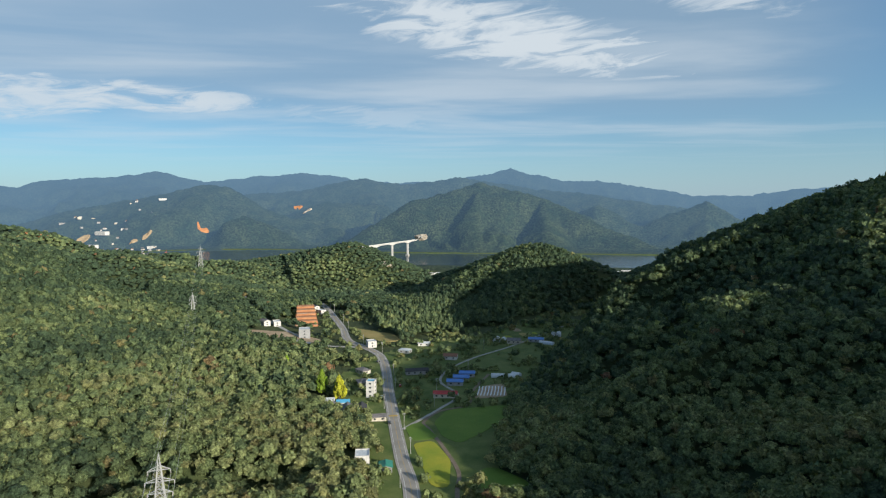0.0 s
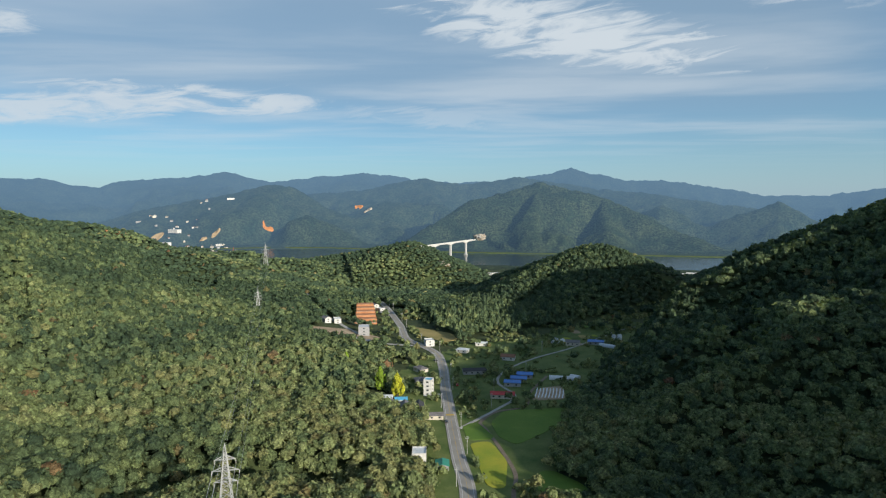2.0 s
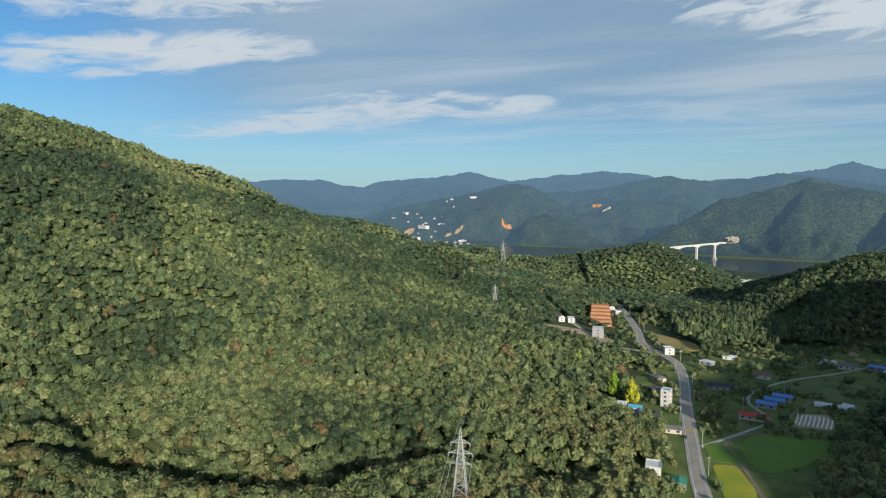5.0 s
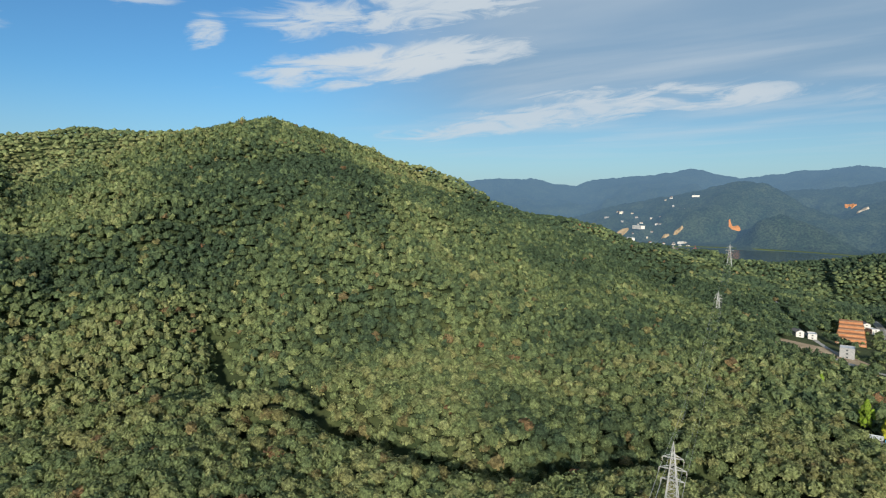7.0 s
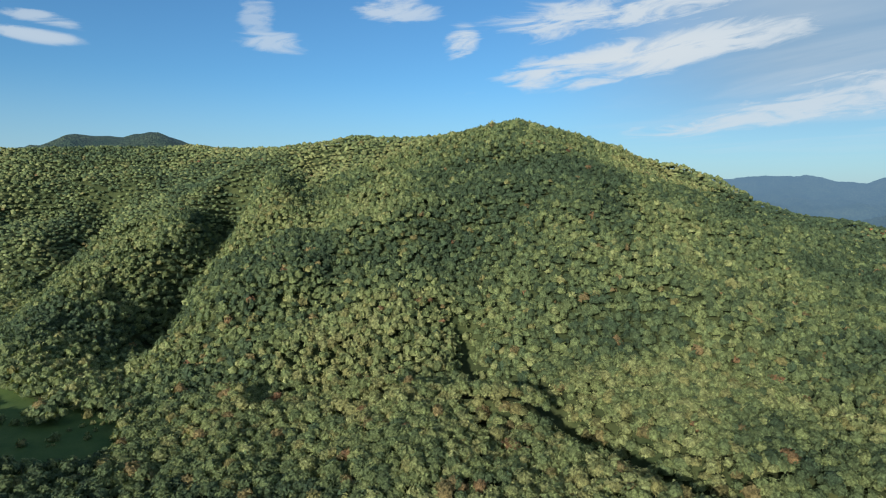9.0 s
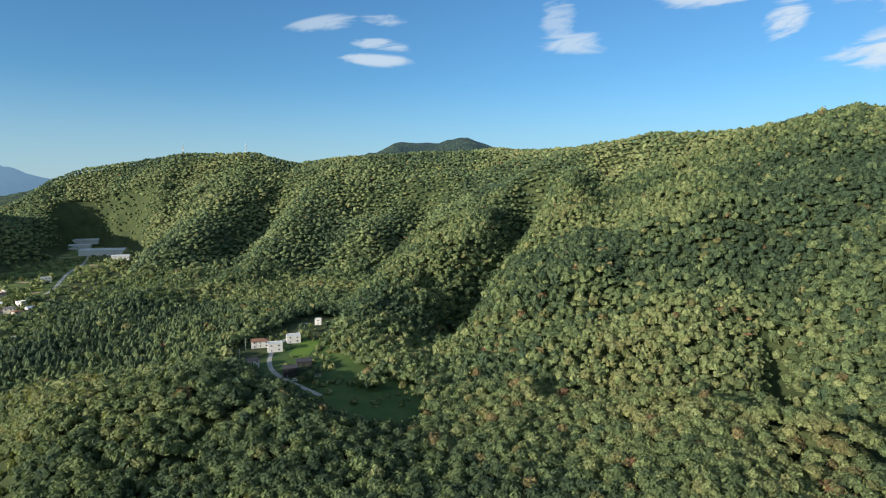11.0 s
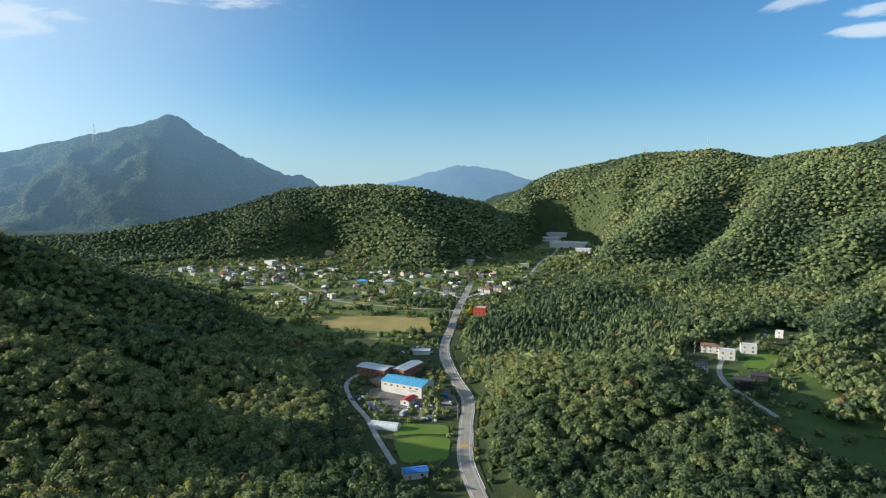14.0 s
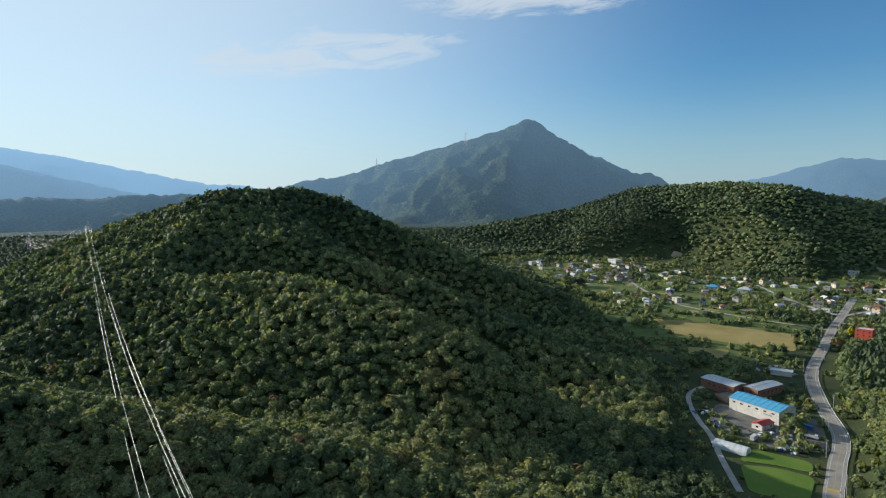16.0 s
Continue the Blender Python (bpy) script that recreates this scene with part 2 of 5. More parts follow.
# Ridges as lines of heading, elevation angle and distance from the hovering point; then the side slope and the crest's rounding.
RIDGES = [
    # dark hill across the stream; the crest beyond -36 degrees is unseen, its height set for the shadow it casts
    ([(-95, -6, 660), (-80, -2, 620), (-69, 3.5, 590), (-60, 6.2, 560), (-48, 5.6, 530), (-40, 3.7, 520), (-35.5, 1.7, 540), (-32.4, 0.3, 600), (-26.5, -2.0, 760), (-21.4, -5, 950), (-18.4, -7.3, 1080)], 0.46, 22),
    # unseen spur, added to throw its shadow on the slope and paddies
    ([(-60, 6.2, 560), (-70, 5, 420), (-77.5, 4.6, 277), (-85, -6, 230)], 0.46, 22),
    # wooded hill in the valley mouth
    ([(8.4, -11.6, 545), (1.3, -9.2, 620), (-3.5, -6.1, 690), (-8.7, -4.1, 740), (-13.2, -5.8, 800), (-17.7, -8.0, 860)], 0.42, 25),
    ([(-8.7, -3.8, 740), (-6, -7.8, 610), (-4, -11.5, 520)], 0.45, 20),
    ([(1.3, -9.2, 620), (2.5, -11.3, 550)], 0.4, 20),
    # low hill before the river
    ([(18.5, -5.2, 1000), (14.6, -4.7, 1050), (8.5, -3.6, 1000), (4.4, -5.7, 950), (1.3, -8.8, 900)], 0.36, 30),
    # long sunny hill and its spurs
    ([(19.9, -5, 950), (27.1, -4.9, 900), (35.5, -2.7, 850), (46.6, 0.9, 780), (56.9, 4.8, 720), (61.6, 6.9, 700), (65.6, 6.1, 740), (70.4, 5.7, 800), (76.2, 5.6, 850), (84.3, 4.4, 950), (90.4, 4.4, 1050)], 0.42, 25),
    ([(27.1, -5.2, 900), (22, -8.5, 600), (20, -13, 420), (16, -17.5, 320), (14, -21.5, 255)], 0.22, 40),
    ([(46.6, 0.6, 780), (40, -6, 560), (33, -12, 390), (28, -19, 270), (24, -26, 200)], 0.24, 40),
    ([(61.6, 6.9, 700), (58, 1, 560), (55, -6.5, 420), (50, -14, 305), (46, -22, 215)], 0.32, 28),
    ([(76.2, 5.6, 850), (75, 0, 650), (74, -7, 470), (72, -14, 330), (70, -22, 215)], 0.40, 22),
    ([(84.3, 4.4, 950), (83, -4, 620), (85, -11, 420), (88, -17, 300), (90, -25, 215)], 0.44, 20),
    ([(90.4, 4.4, 1050), (91.4, -0.1, 800), (97.2, -4.3, 640), (103, -7.9, 520), (104.5, -12.5, 410)], 0.55, 16),
    ([(104.9, 3.0, 1050), (112.9, -4.1, 760), (123.8, -8.8, 560), (131, -12.3, 430)], 0.5, 16),
    ([(112.5, 3.9, 1150), (116, -1, 900), (121, -5, 760)], 0.52, 18),
    ([(131, -0.2, 1500), (129.7, 0.5, 1400), (125, 2.2, 1300), (121.1, 3.1, 1250), (117.7, 3.8, 1200), (112.5, 3.9, 1150), (108.4, 3.1, 1150), (104.9, 3.7, 1100), (98, 4.2, 1100), (90.4, 4.4, 1050)], 0.5, 25),
    ([(101.5, 4.3, 1600), (99.7, 5.2, 1600), (96.1, 4.9, 1650), (93.5, 5.5, 1600), (88, 4.2, 1700)], 0.4, 30),
    # knoll by the road
    ([(132, -15.5, 290), (126.5, -14.8, 310), (118.3, -14.2, 300), (111.9, -16.4, 280), (108.5, -19, 255)], 0.36, 25),
    # hill behind the village, and the peak beyond
    ([(131.0, -1.2, 1110), (132.6, -0.3, 1090), (135.5, 0.1, 1040), (138.5, 1.0, 1000), (142.8, 1.2, 1020), (150, 0.8, 1050), (155.3, -1.0, 1050), (163.7, -2.6, 1050), (170, -3.3, 1100)], 0.52, 25),
    ([(182, 0.6, 2000), (179.4, 1.2, 2000), (173.2, 3, 2000), (168, 4.4, 1980), (164.8, 5.2, 1950), (159.3, 6.8, 1950), (155.2, 4.6, 1900), (151.1, 1.9, 1850), (147, 0.2, 1800), (138, -1.6, 1700)], 0.58, 12),
    ([(159.3, 6.8, 1950), (160.5, 1.0, 1720), (163, -2.6, 1450)], 0.55, 25),
    ([(165, 5.2, 1950), (169, -0.8, 1650), (173, -3.0, 1400)], 0.55, 25),
    # shaded hill on the near side of the stream, with its spurs
    ([(203, -5.6, 700), (199.2, -3.6, 650), (193.5, -1.5, 600), (186.4, 0.6, 560), (179.6, 0.9, 540), (176.6, 0.1, 540), (171.5, -2.6, 540), (161, -7, 520), (151.8, -10.4, 480), (147.5, -12.5, 430)], 0.55, 14),
    ([(186.4, 0.6, 560), (181.4, -3.5, 470), (169.8, -7.3, 400), (160.5, -11.3, 370), (152.3, -14.5, 345)], 0.60, 9),
    ([(193, -5.8, 450), (181.6, -6.5, 380), (172.5, -9, 320), (163.5, -13, 285), (155.6, -18.5, 270)], 0.60, 9),
    ([(215, -8, 330), (203, -14, 270), (190, -18.5, 235), (176, -22, 215), (165, -26, 198), (158, -30, 172)], 0.50, 14),
    # far side of the river and beyond
    ([(8.5, -3.4, 1950), (3.3, -0.3, 2050), (-3.5, 1.9, 2150), (-9.1, 0.2, 2100), (-15.2, -2.4, 2000), (-19.5, -4.3, 1900)], 0.5, 12),
    ([(-3.5, 1.9, 2150), (-2.5, -1.5, 1920), (-3, -4, 1790)], 0.5, 20),
    ([(-9.1, 0.2, 2100), (-9.5, -2.5, 1900), (-10, -4, 1790)], 0.5, 20),
    ([(23.9, -3.5, 2150), (17.9, -1.1, 2150), (11.6, -4.3, 2050)], 0.5, 12),
    ([(34, -1.5, 3100), (31.2, -0.6, 3000), (25.9, 0.5, 2900), (21.5, 1.4, 2800), (19.2, 1.1, 2750), (16.4, -0.5, 2600), (11.6, -2.3, 2400)], 0.4, 14),
    ([(20, 0.5, 3400), (17.4, 0.8, 3300), (13, 1, 3300), (7.4, 2.2, 3300), (3.3, 1.5, 3300), (-0.9, 2.3, 3300), (-8.6, 1, 3300), (-14.6, 0.4, 3100), (-22, -0.8, 3000)], 0.4, 14),
    ([(10.5, 0, 2800), (5.5, -0.5, 2700), (3, -2, 2500)], 0.4, 30),
    ([(-12.2, -1.1, 2500), (-14.1, -0.3, 2500), (-17.6, -2.1, 2400), (-23, 0, 2500), (-27, -2.2, 2500), (-33, -2.5, 2600)], 0.5, 12),
    ([(60, 2, 4500), (46.1, 1.7, 4500), (38.6, 1.8, 4450), (34.5, 1.2, 4400), (31.8, 1.8, 4400), (24.7, 2.6, 4400), (21, 1.7, 4450), (17, 2.1, 4500), (12.8, 2.6, 4500), (9, 2.1, 4500)], 0.35, 20),
    ([(9, 2.0, 4600), (4.3, 1.8, 4500), (0, 1.6, 4400), (-6.2, 2.8, 4300), (-11.1, 1.6, 4300), (-15.6, 1.7, 4300), (-20.3, 0.6, 4300), (-26, 0.3, 4400), (-30.1, 1.0, 4400), (-33.8, 1.2, 4400), (-45, 1.5, 4400)], 0.4, 12),
    ([(143, 0.8, 4300), (140.2, 1.3, 4300), (137, 2.3, 4300), (134.6, 2.9, 4300), (132.5, 2.7, 4300), (130.7, 2.3, 4300), (126.9, 1.2, 4300), (118, 0.5, 4300)], 0.4, 12),
    ([(230, 5, 3600), (215, 4.5, 3600), (202.4, 3.8, 3600), (197, 2.8, 3600), (187.3, 1.1, 3600), (178, 0.3, 3600)], 0.35, 50),
    ([(230, 3.4, 2700), (215, 3, 2700), (202.5, 2.5, 2700), (193.9, 0.4, 2700), (186, -1.2, 2600)], 0.35, 40),
    ([(225, 0.2, 1700), (215, 0, 1700), (202.6, -0.1, 1700), (189.6, 0.3, 1700), (183, -0.6, 1700)], 0.4, 30),
]


def spot(az, el, d):
    """The place on the plan at a heading and elevation angle, d units off on the ground."""
    return (-math.sin(radians(az)) * d, math.cos(radians(az)) * d, PLAN_EYE + math.tan(radians(el)) * d)


def crest_points(line):
    pts = []
    for az, el, d in line:
        if d > 2200:
            d = 2200 + (d - 2200) * 0.52
        x, y, z = spot(az, el, d)
        pts.append((x, y, z - (9.0 if d < 1300 else 5.0)))
    return np.array(pts)


# Gullies between the spurs: heading and distance along each, then depth and width
GULLIES = [(np.array([spot(a, 0, d)[:2] for a, d in line]), depth, wide) for line, depth, wide in (
    ([(97, 340), (97.5, 430), (93.5, 520), (89, 640), (87, 780)], 48, 26), ([(107, 480), (104.5, 620), (100, 760), (97, 900)], 30, 28), ([(80, 290), (79, 450), (80, 650), (80, 800)], 14, 24),
    ([(66, 300), (67, 480), (68, 640)], 7, 24), ([(177, 505), (166, 462), (157, 425), (150, 398)], 25, 22), ([(187, 440), (177, 405), (167, 340), (158, 312), (152, 296)], 24, 20),
    ([(196, 330), (181, 285), (168, 245), (157, 222)], 10, 18), ([(118, 640), (112, 850), (110, 1000)], 20, 30), ([(122, 860), (119, 1000), (118, 1100)], 14, 26))]
LINES = [(crest_points(line), slope, rounding) for line, slope, rounding in RIDGES]
RIVER = np.array([(1600, 1280), (700, 1440), (200, 1530), (-200, 1590), (-600, 1720), (-900, 1640), (-1500, 1400)], float)
RIVER_Z = -40.0
RAVINE = np.array([(-345, 150), (-316, 138), (-253, 144), (-205, 142), (-174, 148), (-145, 155), (-136, 169), (-133, 192), (-111, 218), (-85, 225), (-62, 223)], float)


def to_line(x, y, pts):
    """Distance to a line of points, and the value of a third column at the nearest place."""
    best = np.full(x.shape, 1e9)
    val = np.zeros_like(x)
    for p, q in zip(pts[:-1], pts[1:]):
        dx, dy = q[0] - p[0], q[1] - p[1]
        u = np.clip(((x - p[0]) * dx + (y - p[1]) * dy) / (dx * dx + dy * dy), 0, 1)
        d = np.hypot(x - p[0] - u * dx, y - p[1] - u * dy)
        near = d < best
        best = np.where(near, d, best)
        if len(p) > 2:
            val = np.where(near, p[2] + u * (q[2] - p[2]), val)
    return best, val


def plan_floor(x, y):
    r = np.hypot(x, y)
    front = np.interp(y, [0, 620, 800, 1000, 1350, 3000], [0, -2, -16, -36, -39, -36])
    back = np.interp(r, [0, 250, 555, 750, 1090, 2000, 4000], [0, 0, 10, 14, 30, 55, 40])
    s = np.clip((y + 100) / 200, 0, 1)
    z = back + (front - back) * s * s * (3 - 2 * s)
    d, _ = to_line(x, y, RIVER)
    bank = np.clip((150 - d) / 25, 0, 1)
    return z * (1 - bank) + (RIVER_Z - 4) * bank


# Flat valley floors: x, y and half width along each line
FLATS = [np.array(v, float) for v in (
    [(-112, 610, 7), (-89, 537, 7), (-60, 463, 7), (-38, 400, 7), (-24, 297, 7), (-12, 224, 8), (-10, 170, 9), (-17, 100, 12), (-52, 20, 14), (-107, -72, 12), (-150, -132, 9), (-172, -163, 7), (-209, -200, 7), (-234, -224, 7), (-262, -265, 7), (-303, -310, 7), (-425, -410, 7)],
    [(0, 150, 14), (-2, 230, 12), (-2, 290, 22), (-4, 350, 42), (10, 420, 50), (45, 480, 52), (95, 510, 48), (135, 575, 34), (165, 640, 14), (190, 700, 4)],
    [(-35, 383, 24), (-60, 465, 24), (-89, 537, 24), (-115, 600, 30)],
    [(-158, -160, 12), (-172, -203, 19), (-211, -262, 30), (-261, -333, 44), (-320, -420, 95), (-390, -540, 130), (-380, -680, 130), (-300, -790, 60)],
    [(-400, -480, 80), (-500, -470, 80), (-620, -510, 60), (-760, -560, 36), (-860, -600, 46), (-905, -640, 30)],
    [(-520, -400, 14), (-575, -432, 34), (-680, -485, 40), (-800, -545, 44), (-880, -600, 44)],
    [(-1280, 1540, 120), (-1118, 1658, 150), (-950, 1800, 150), (-830, 1930, 100)],
    [(-285, -58, 14), (-312, -74, 30), (-345, -105, 22), (-390, -150, 24), (-440, -150, 16), (-480, -146, 10)])]


def plan_openness(x, y):
    """1 on the valley floors, falling to 0 some way up the slopes."""
    best = np.zeros_like(x)
    for pts in FLATS:
        d, w = to_line(x, y, pts)
        u = np.clip(1 - (d - w) / (22 + 0.3 * w), 0, 1)
        best = np.maximum(best, u * u * (3 - 2 * u))
    return best


def plan_height(x, y, detail=True):
    x, y = np.asarray(x, float), np.asarray(y, float)
    base = plan_floor(x, y)
    k = 4.0
    total = np.ones_like(x)
    top = np.full(x.shape, -1e9)
    drop = np.zeros_like(x)
    for pts, slope, rounding in LINES:
        reach = (pts[:, 2].max() + 80) / slope + 40
        near = (x > pts[:, 0].min() - reach) & (x < pts[:, 0].max() + reach) & (y > pts[:, 1].min() - reach) & (y < pts[:, 1].max() + reach)
        if not near.any():
            continue
        d, zc = to_line(x[near], y[near], pts)
        fall = (np.sqrt(d * d + rounding * rounding) - rounding) * slope
        c = zc - fall
        total[near] += np.exp(np.clip((c - base[near]) / k, -30, 80))
        better = c > top[near]
        top[near] = np.where(better, c, top[near])
        drop[near] = np.where(better, fall, drop[near])
    h = base + k * np.log(total)
    rise = h - base
    amp = np.clip(drop * 0.42, 0, 25) * np.clip(rise / 14, 0, 1)
    if detail:
        h = h + amp * (0.36 - 2.4 * np.abs(fbm(x / 165.0, y / 165.0, 3)))
        d, _ = to_line(x, y, RAVINE)
        h = h - 15.0 * np.exp(-(d / 10.0) ** 2)
        for pts, depth, wide in GULLIES:
            d, _ = to_line(x, y, pts)
            h = h - depth * np.exp(-(d / wide) ** 2) * np.clip((h - base) / 25, 0, 1)
        far = np.clip((np.hypot(x, y) - 1250) / 300, 0, 1)
        gully = np.abs(fbm(x / 330.0 + 9, y / 330.0 + 4, 4)) * 2
        h = h + far * np.clip(drop * 0.8, 0, 110) * (0.13 - gully) * np.clip(rise / 40, 0, 1)
        h = h + far * np.clip(rise / 40, 0, 1) * 20.0 * fbm(x / 140.0 + 2, y / 140.0 + 6, 3)
        h = h + far * np.clip(rise / 20, 0, 1) * 8.0 * (value_noise(x / 11.0, y / 11.0) - 0.5)
    return base + (h - base) * (1 - plan_openness(x, y))


def openness(x, y):
    return plan_openness(np.asarray(x, float) / SCALE, np.asarray(y, float) / SCALE)


def height(x, y, detail=True):
    """The ground's height in metres at places in metres."""
    return SCALE * plan_height(np.asarray(x, float) / SCALE, np.asarray(y, float) / SCALE, detail)


def metres(pts):
    """Plan points in metres."""
    return np.array(pts, float) * SCALE


def mesh_object(name, verts, faces, mat, smooth_faces=True):
    """One mesh from arrays of corners and of triangles or quads."""
    me = bpy.data.meshes.new(name)
    n, k = faces.shape
    me.vertices.add(len(verts))
    me.vertices.foreach_set("co", np.ascontiguousarray(verts, np.float32).ravel())
    me.loops.add(n * k)
    me.loops.foreach_set("vertex_index", np.ascontiguousarray(faces, np.int32).ravel())
    me.polygons.add(n)
    me.polygons.foreach_set("loop_start", np.arange(0, n * k, k, dtype=np.int32))
    me.polygons.foreach_set("use_smooth", np.full(n, smooth_faces))
    me.materials.append(mat)
    me.update(calc_edges=True)
    return new(name, me)


def make_sheet(name, az, radii, mat, label, category):
    """A ring of ground round the hovering point."""
    a, r = np.meshgrid(np.radians(az), radii)
    x, y = -np.sin(a) * r, np.cos(a) * r
    z = plan_height(x.ravel(), y.ravel()).reshape(x.shape)
    na, nr = len(az), len(radii)
    verts = np.stack([x, y, z], -1).reshape(-1, 3) * SCALE
    i, j = np.meshgrid(np.arange(nr - 1), np.arange(na), indexing="ij")
    j2 = (j + 1) % na
    quads = np.stack([i * na + j, (i + 1) * na + j, (i + 1) * na + j2, i * na + j2], -1)[..., ::-1].reshape(-1, 4)
    tagged(mesh_object(name, verts, quads, mat), label, category, kind="structure")


def make_terrain():
    near = np.concatenate([np.linspace(8, 150, 24)[:-1], np.exp(np.arange(math.log(150), math.log(1300), 0.0118)), [1300.0]])
    near[0] = 0.02
    far = np.concatenate([np.exp(np.arange(math.log(1300), math.log(2700), 0.0072)), np.exp(np.arange(math.log(2700), math.log(3640), 0.010))])
    make_sheet("ground", np.concatenate([np.arange(-52, 216, 0.48), np.arange(216, 308, 2.0)]), near, GROUND, "wooded valley ground with grass and leaf litter", "ground")
    make_sheet("backdrop", np.concatenate([np.arange(-52, 50, 0.22), np.arange(50, 130, 0.6), np.arange(130, 216, 0.3), np.arange(216, 308, 2.0)]), far, DISTANT, "far wooded mountain ranges with bluish haze mixed in as glow", "mountains")


make_terrain()


# ---- forest ----
def ico(sub):
    bm = bmesh.new()
    bmesh.ops.create_icosphere(bm, subdivisions=sub, radius=1.0)
    v = np.array([p.co[:] for p in bm.verts])
    f = np.array([[p.index for p in q.verts] for q in bm.faces])
    bm.free()
    return v, f


def crown_template(rng, sprays, sub=1, tall=1.0, size=0.34):
    """A crown of unit radius: a lumpy core, and leaf sprays that stand off it at all angles."""
    base_v, base_f = ico(sub)
    keep = base_f[base_v[base_f].mean(1)[:, 2] > -0.3]
    lump = np.array([1 + 0.34 * noise.noise(Vector(v) * 1.6 + Vector(rng.uniform(0, 50, 3))) for v in base_v])[:, None]
    core = base_v * lump * (1 + rng.uniform(-0.12, 0.12, (len(base_v), 1))) * np.array([0.86, 0.86, 0.74 * tall]) + np.array([0, 0, 0.30 * tall])
    vs, fs = [core], [keep]
    if sprays:
        k = np.arange(sprays) + 0.5
        up = 1 - 1.35 * k / sprays
        ang = k * 2.39996 + rng.uniform(-0.5, 0.5, sprays)
        flat = np.sqrt(1 - up * up)
        d = np.stack([np.cos(ang) * flat, np.sin(ang) * flat, up], -1)
        bulge = np.array([1 + 0.30 * noise.noise(Vector(q) * 2.2 + Vector((7.0, sprays, 3.0))) for q in d])[:, None]
        c = d * bulge * rng.uniform(0.80, 1.10, (sprays, 1)) * np.array([1, 1, 0.86 * tall]) + np.array([0, 0, 0.30 * tall])
        nrm = d + rng.normal(0, 0.45, d.shape) + np.array([0, 0, 0.25])
        nrm /= np.linalg.norm(nrm, axis=1)[:, None]
        u = np.cross(nrm, rng.normal(0, 1, d.shape))
        u /= np.linalg.norm(u, axis=1)[:, None]
        w = np.cross(nrm, u)
        s = size * rng.uniform(0.6, 1.35, (sprays, 1))
        tri = np.stack([c + u * s, c - u * s * 0.6 + w * s * 0.9, c - u * s * 0.5 - w * s * 0.9], 1)
        vs.append(tri.reshape(-1, 3))
        fs.append(np.arange(sprays * 3).reshape(-1, 3) + len(core))
    return np.concatenate(vs), np.concatenate(fs)


def plant(name, pts, radius, tone, templates, mat, seed):
    """All crowns of one belt of wood in one mesh."""
    rng = np.random.RandomState(seed)
    pick = rng.randint(0, len(templates), len(pts))
    all_v, all_f, all_t, count = [], [], [], 0
    for k, (tv, tf) in enumerate(templates):
        sel = np.where(pick == k)[0]
        if not len(sel):
            continue
        a = rng.uniform(0, 2 * np.pi, len(sel))
        c, s = np.cos(a)[:, None], np.sin(a)[:, None]
        r = radius[sel][:, None]
        stretch = rng.uniform(0.85, 1.25, (len(sel), 1))
        v = np.stack([(tv[:, 0] * c - tv[:, 1] * s) * r, (tv[:, 0] * s + tv[:, 1] * c) * r, tv[:, 2] * r * stretch], -1) + pts[sel][:, None, :]
        all_v.append(v.reshape(-1, 3))
        all_f.append((tf[None] + (np.arange(len(sel)) * len(tv))[:, None, None] + count).reshape(-1, 3))
        all_t.append(np.repeat(tone[sel], len(tv)))
        count += len(sel) * len(tv)
    ob = mesh_object(name, np.concatenate(all_v), np.concatenate(all_f), mat, False)
    at = ob.data.attributes.new("tone", "FLOAT", "POINT")
    at.data.foreach_set("value", np.concatenate(all_t).astype(np.float32))
    return ob


def scatter(r0, r1, step, seed, az0=-46.0, az1=208.0):
    """Places on a jittered grid in a belt round the hovering point."""
    rng = np.random.RandomState(seed)
    g = np.arange(-r1, r1, step)
    x, y = np.meshgrid(g, g)
    x = x + rng.uniform(-0.62, 0.62, x.shape) * step
    y = y + rng.uniform(-0.62, 0.62, y.shape) * step
    x, y = x.ravel(), y.ravel()
    r = np.hypot(x, y)
    az = np.degrees(np.arctan2(-x, y))
    az = np.where(az < -100, az + 360, az)
    keep = (r > r0) & (r < r1) & (az > az0) & (az < az1)
    return x[keep], y[keep]


def wooded(x, y, h):
    ok = openness(x, y) < 0.84 + 0.4 * fbm(x / 25.0, y / 25.0, 2)
    d, _ = to_line(x, y, metres(RIVER))
    ok &= d > 165 * SCALE
    d, _ = to_line(x, y, metres(RAVINE))
    ok &= d > 6.5
    ok &= ~((y > 1250) & (h < -26.0))
    for clear in CLEARINGS:
        ok &= ~clear(x, y)
    for line, w in ROAD_LINES:
        d, _ = to_line(x, y, line)
        ok &= d > w / 2 + 2.2
    for bx, by, r in BUILT:
        ok &= (x - bx) ** 2 + (y - by) ** 2 > (r + 3.0) ** 2
    for poly in PLOTS:
        ok &= ~inside(x, y, poly)
    return ok


def tone_of(x, y, rng):
    """Species drift in patches, with single odd trees, and autumn tints where the sunny slope is driest."""
    x, y = x / SCALE, y / SCALE
    t = 0.45 + 0.75 * fbm(x / 70.0 + 3, y / 70.0 + 8, 4) + rng.normal(0, 0.2, len(x))
    # darker tone from 390 to 640 units out, only where x > -520
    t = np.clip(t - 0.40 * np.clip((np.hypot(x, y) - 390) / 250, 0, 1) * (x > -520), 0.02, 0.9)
    dry = np.exp(-(((x + 150) ** 2 + (y - 190) ** 2) / 130.0 ** 2)) + np.exp(-(((x + 330) ** 2 + (y - 20) ** 2) / 110.0 ** 2))
    odd = rng.rand(len(x)) < 0.012 + 0.05 * dry
    return np.where(odd, rng.uniform(0.9, 1.0, len(x)), t)


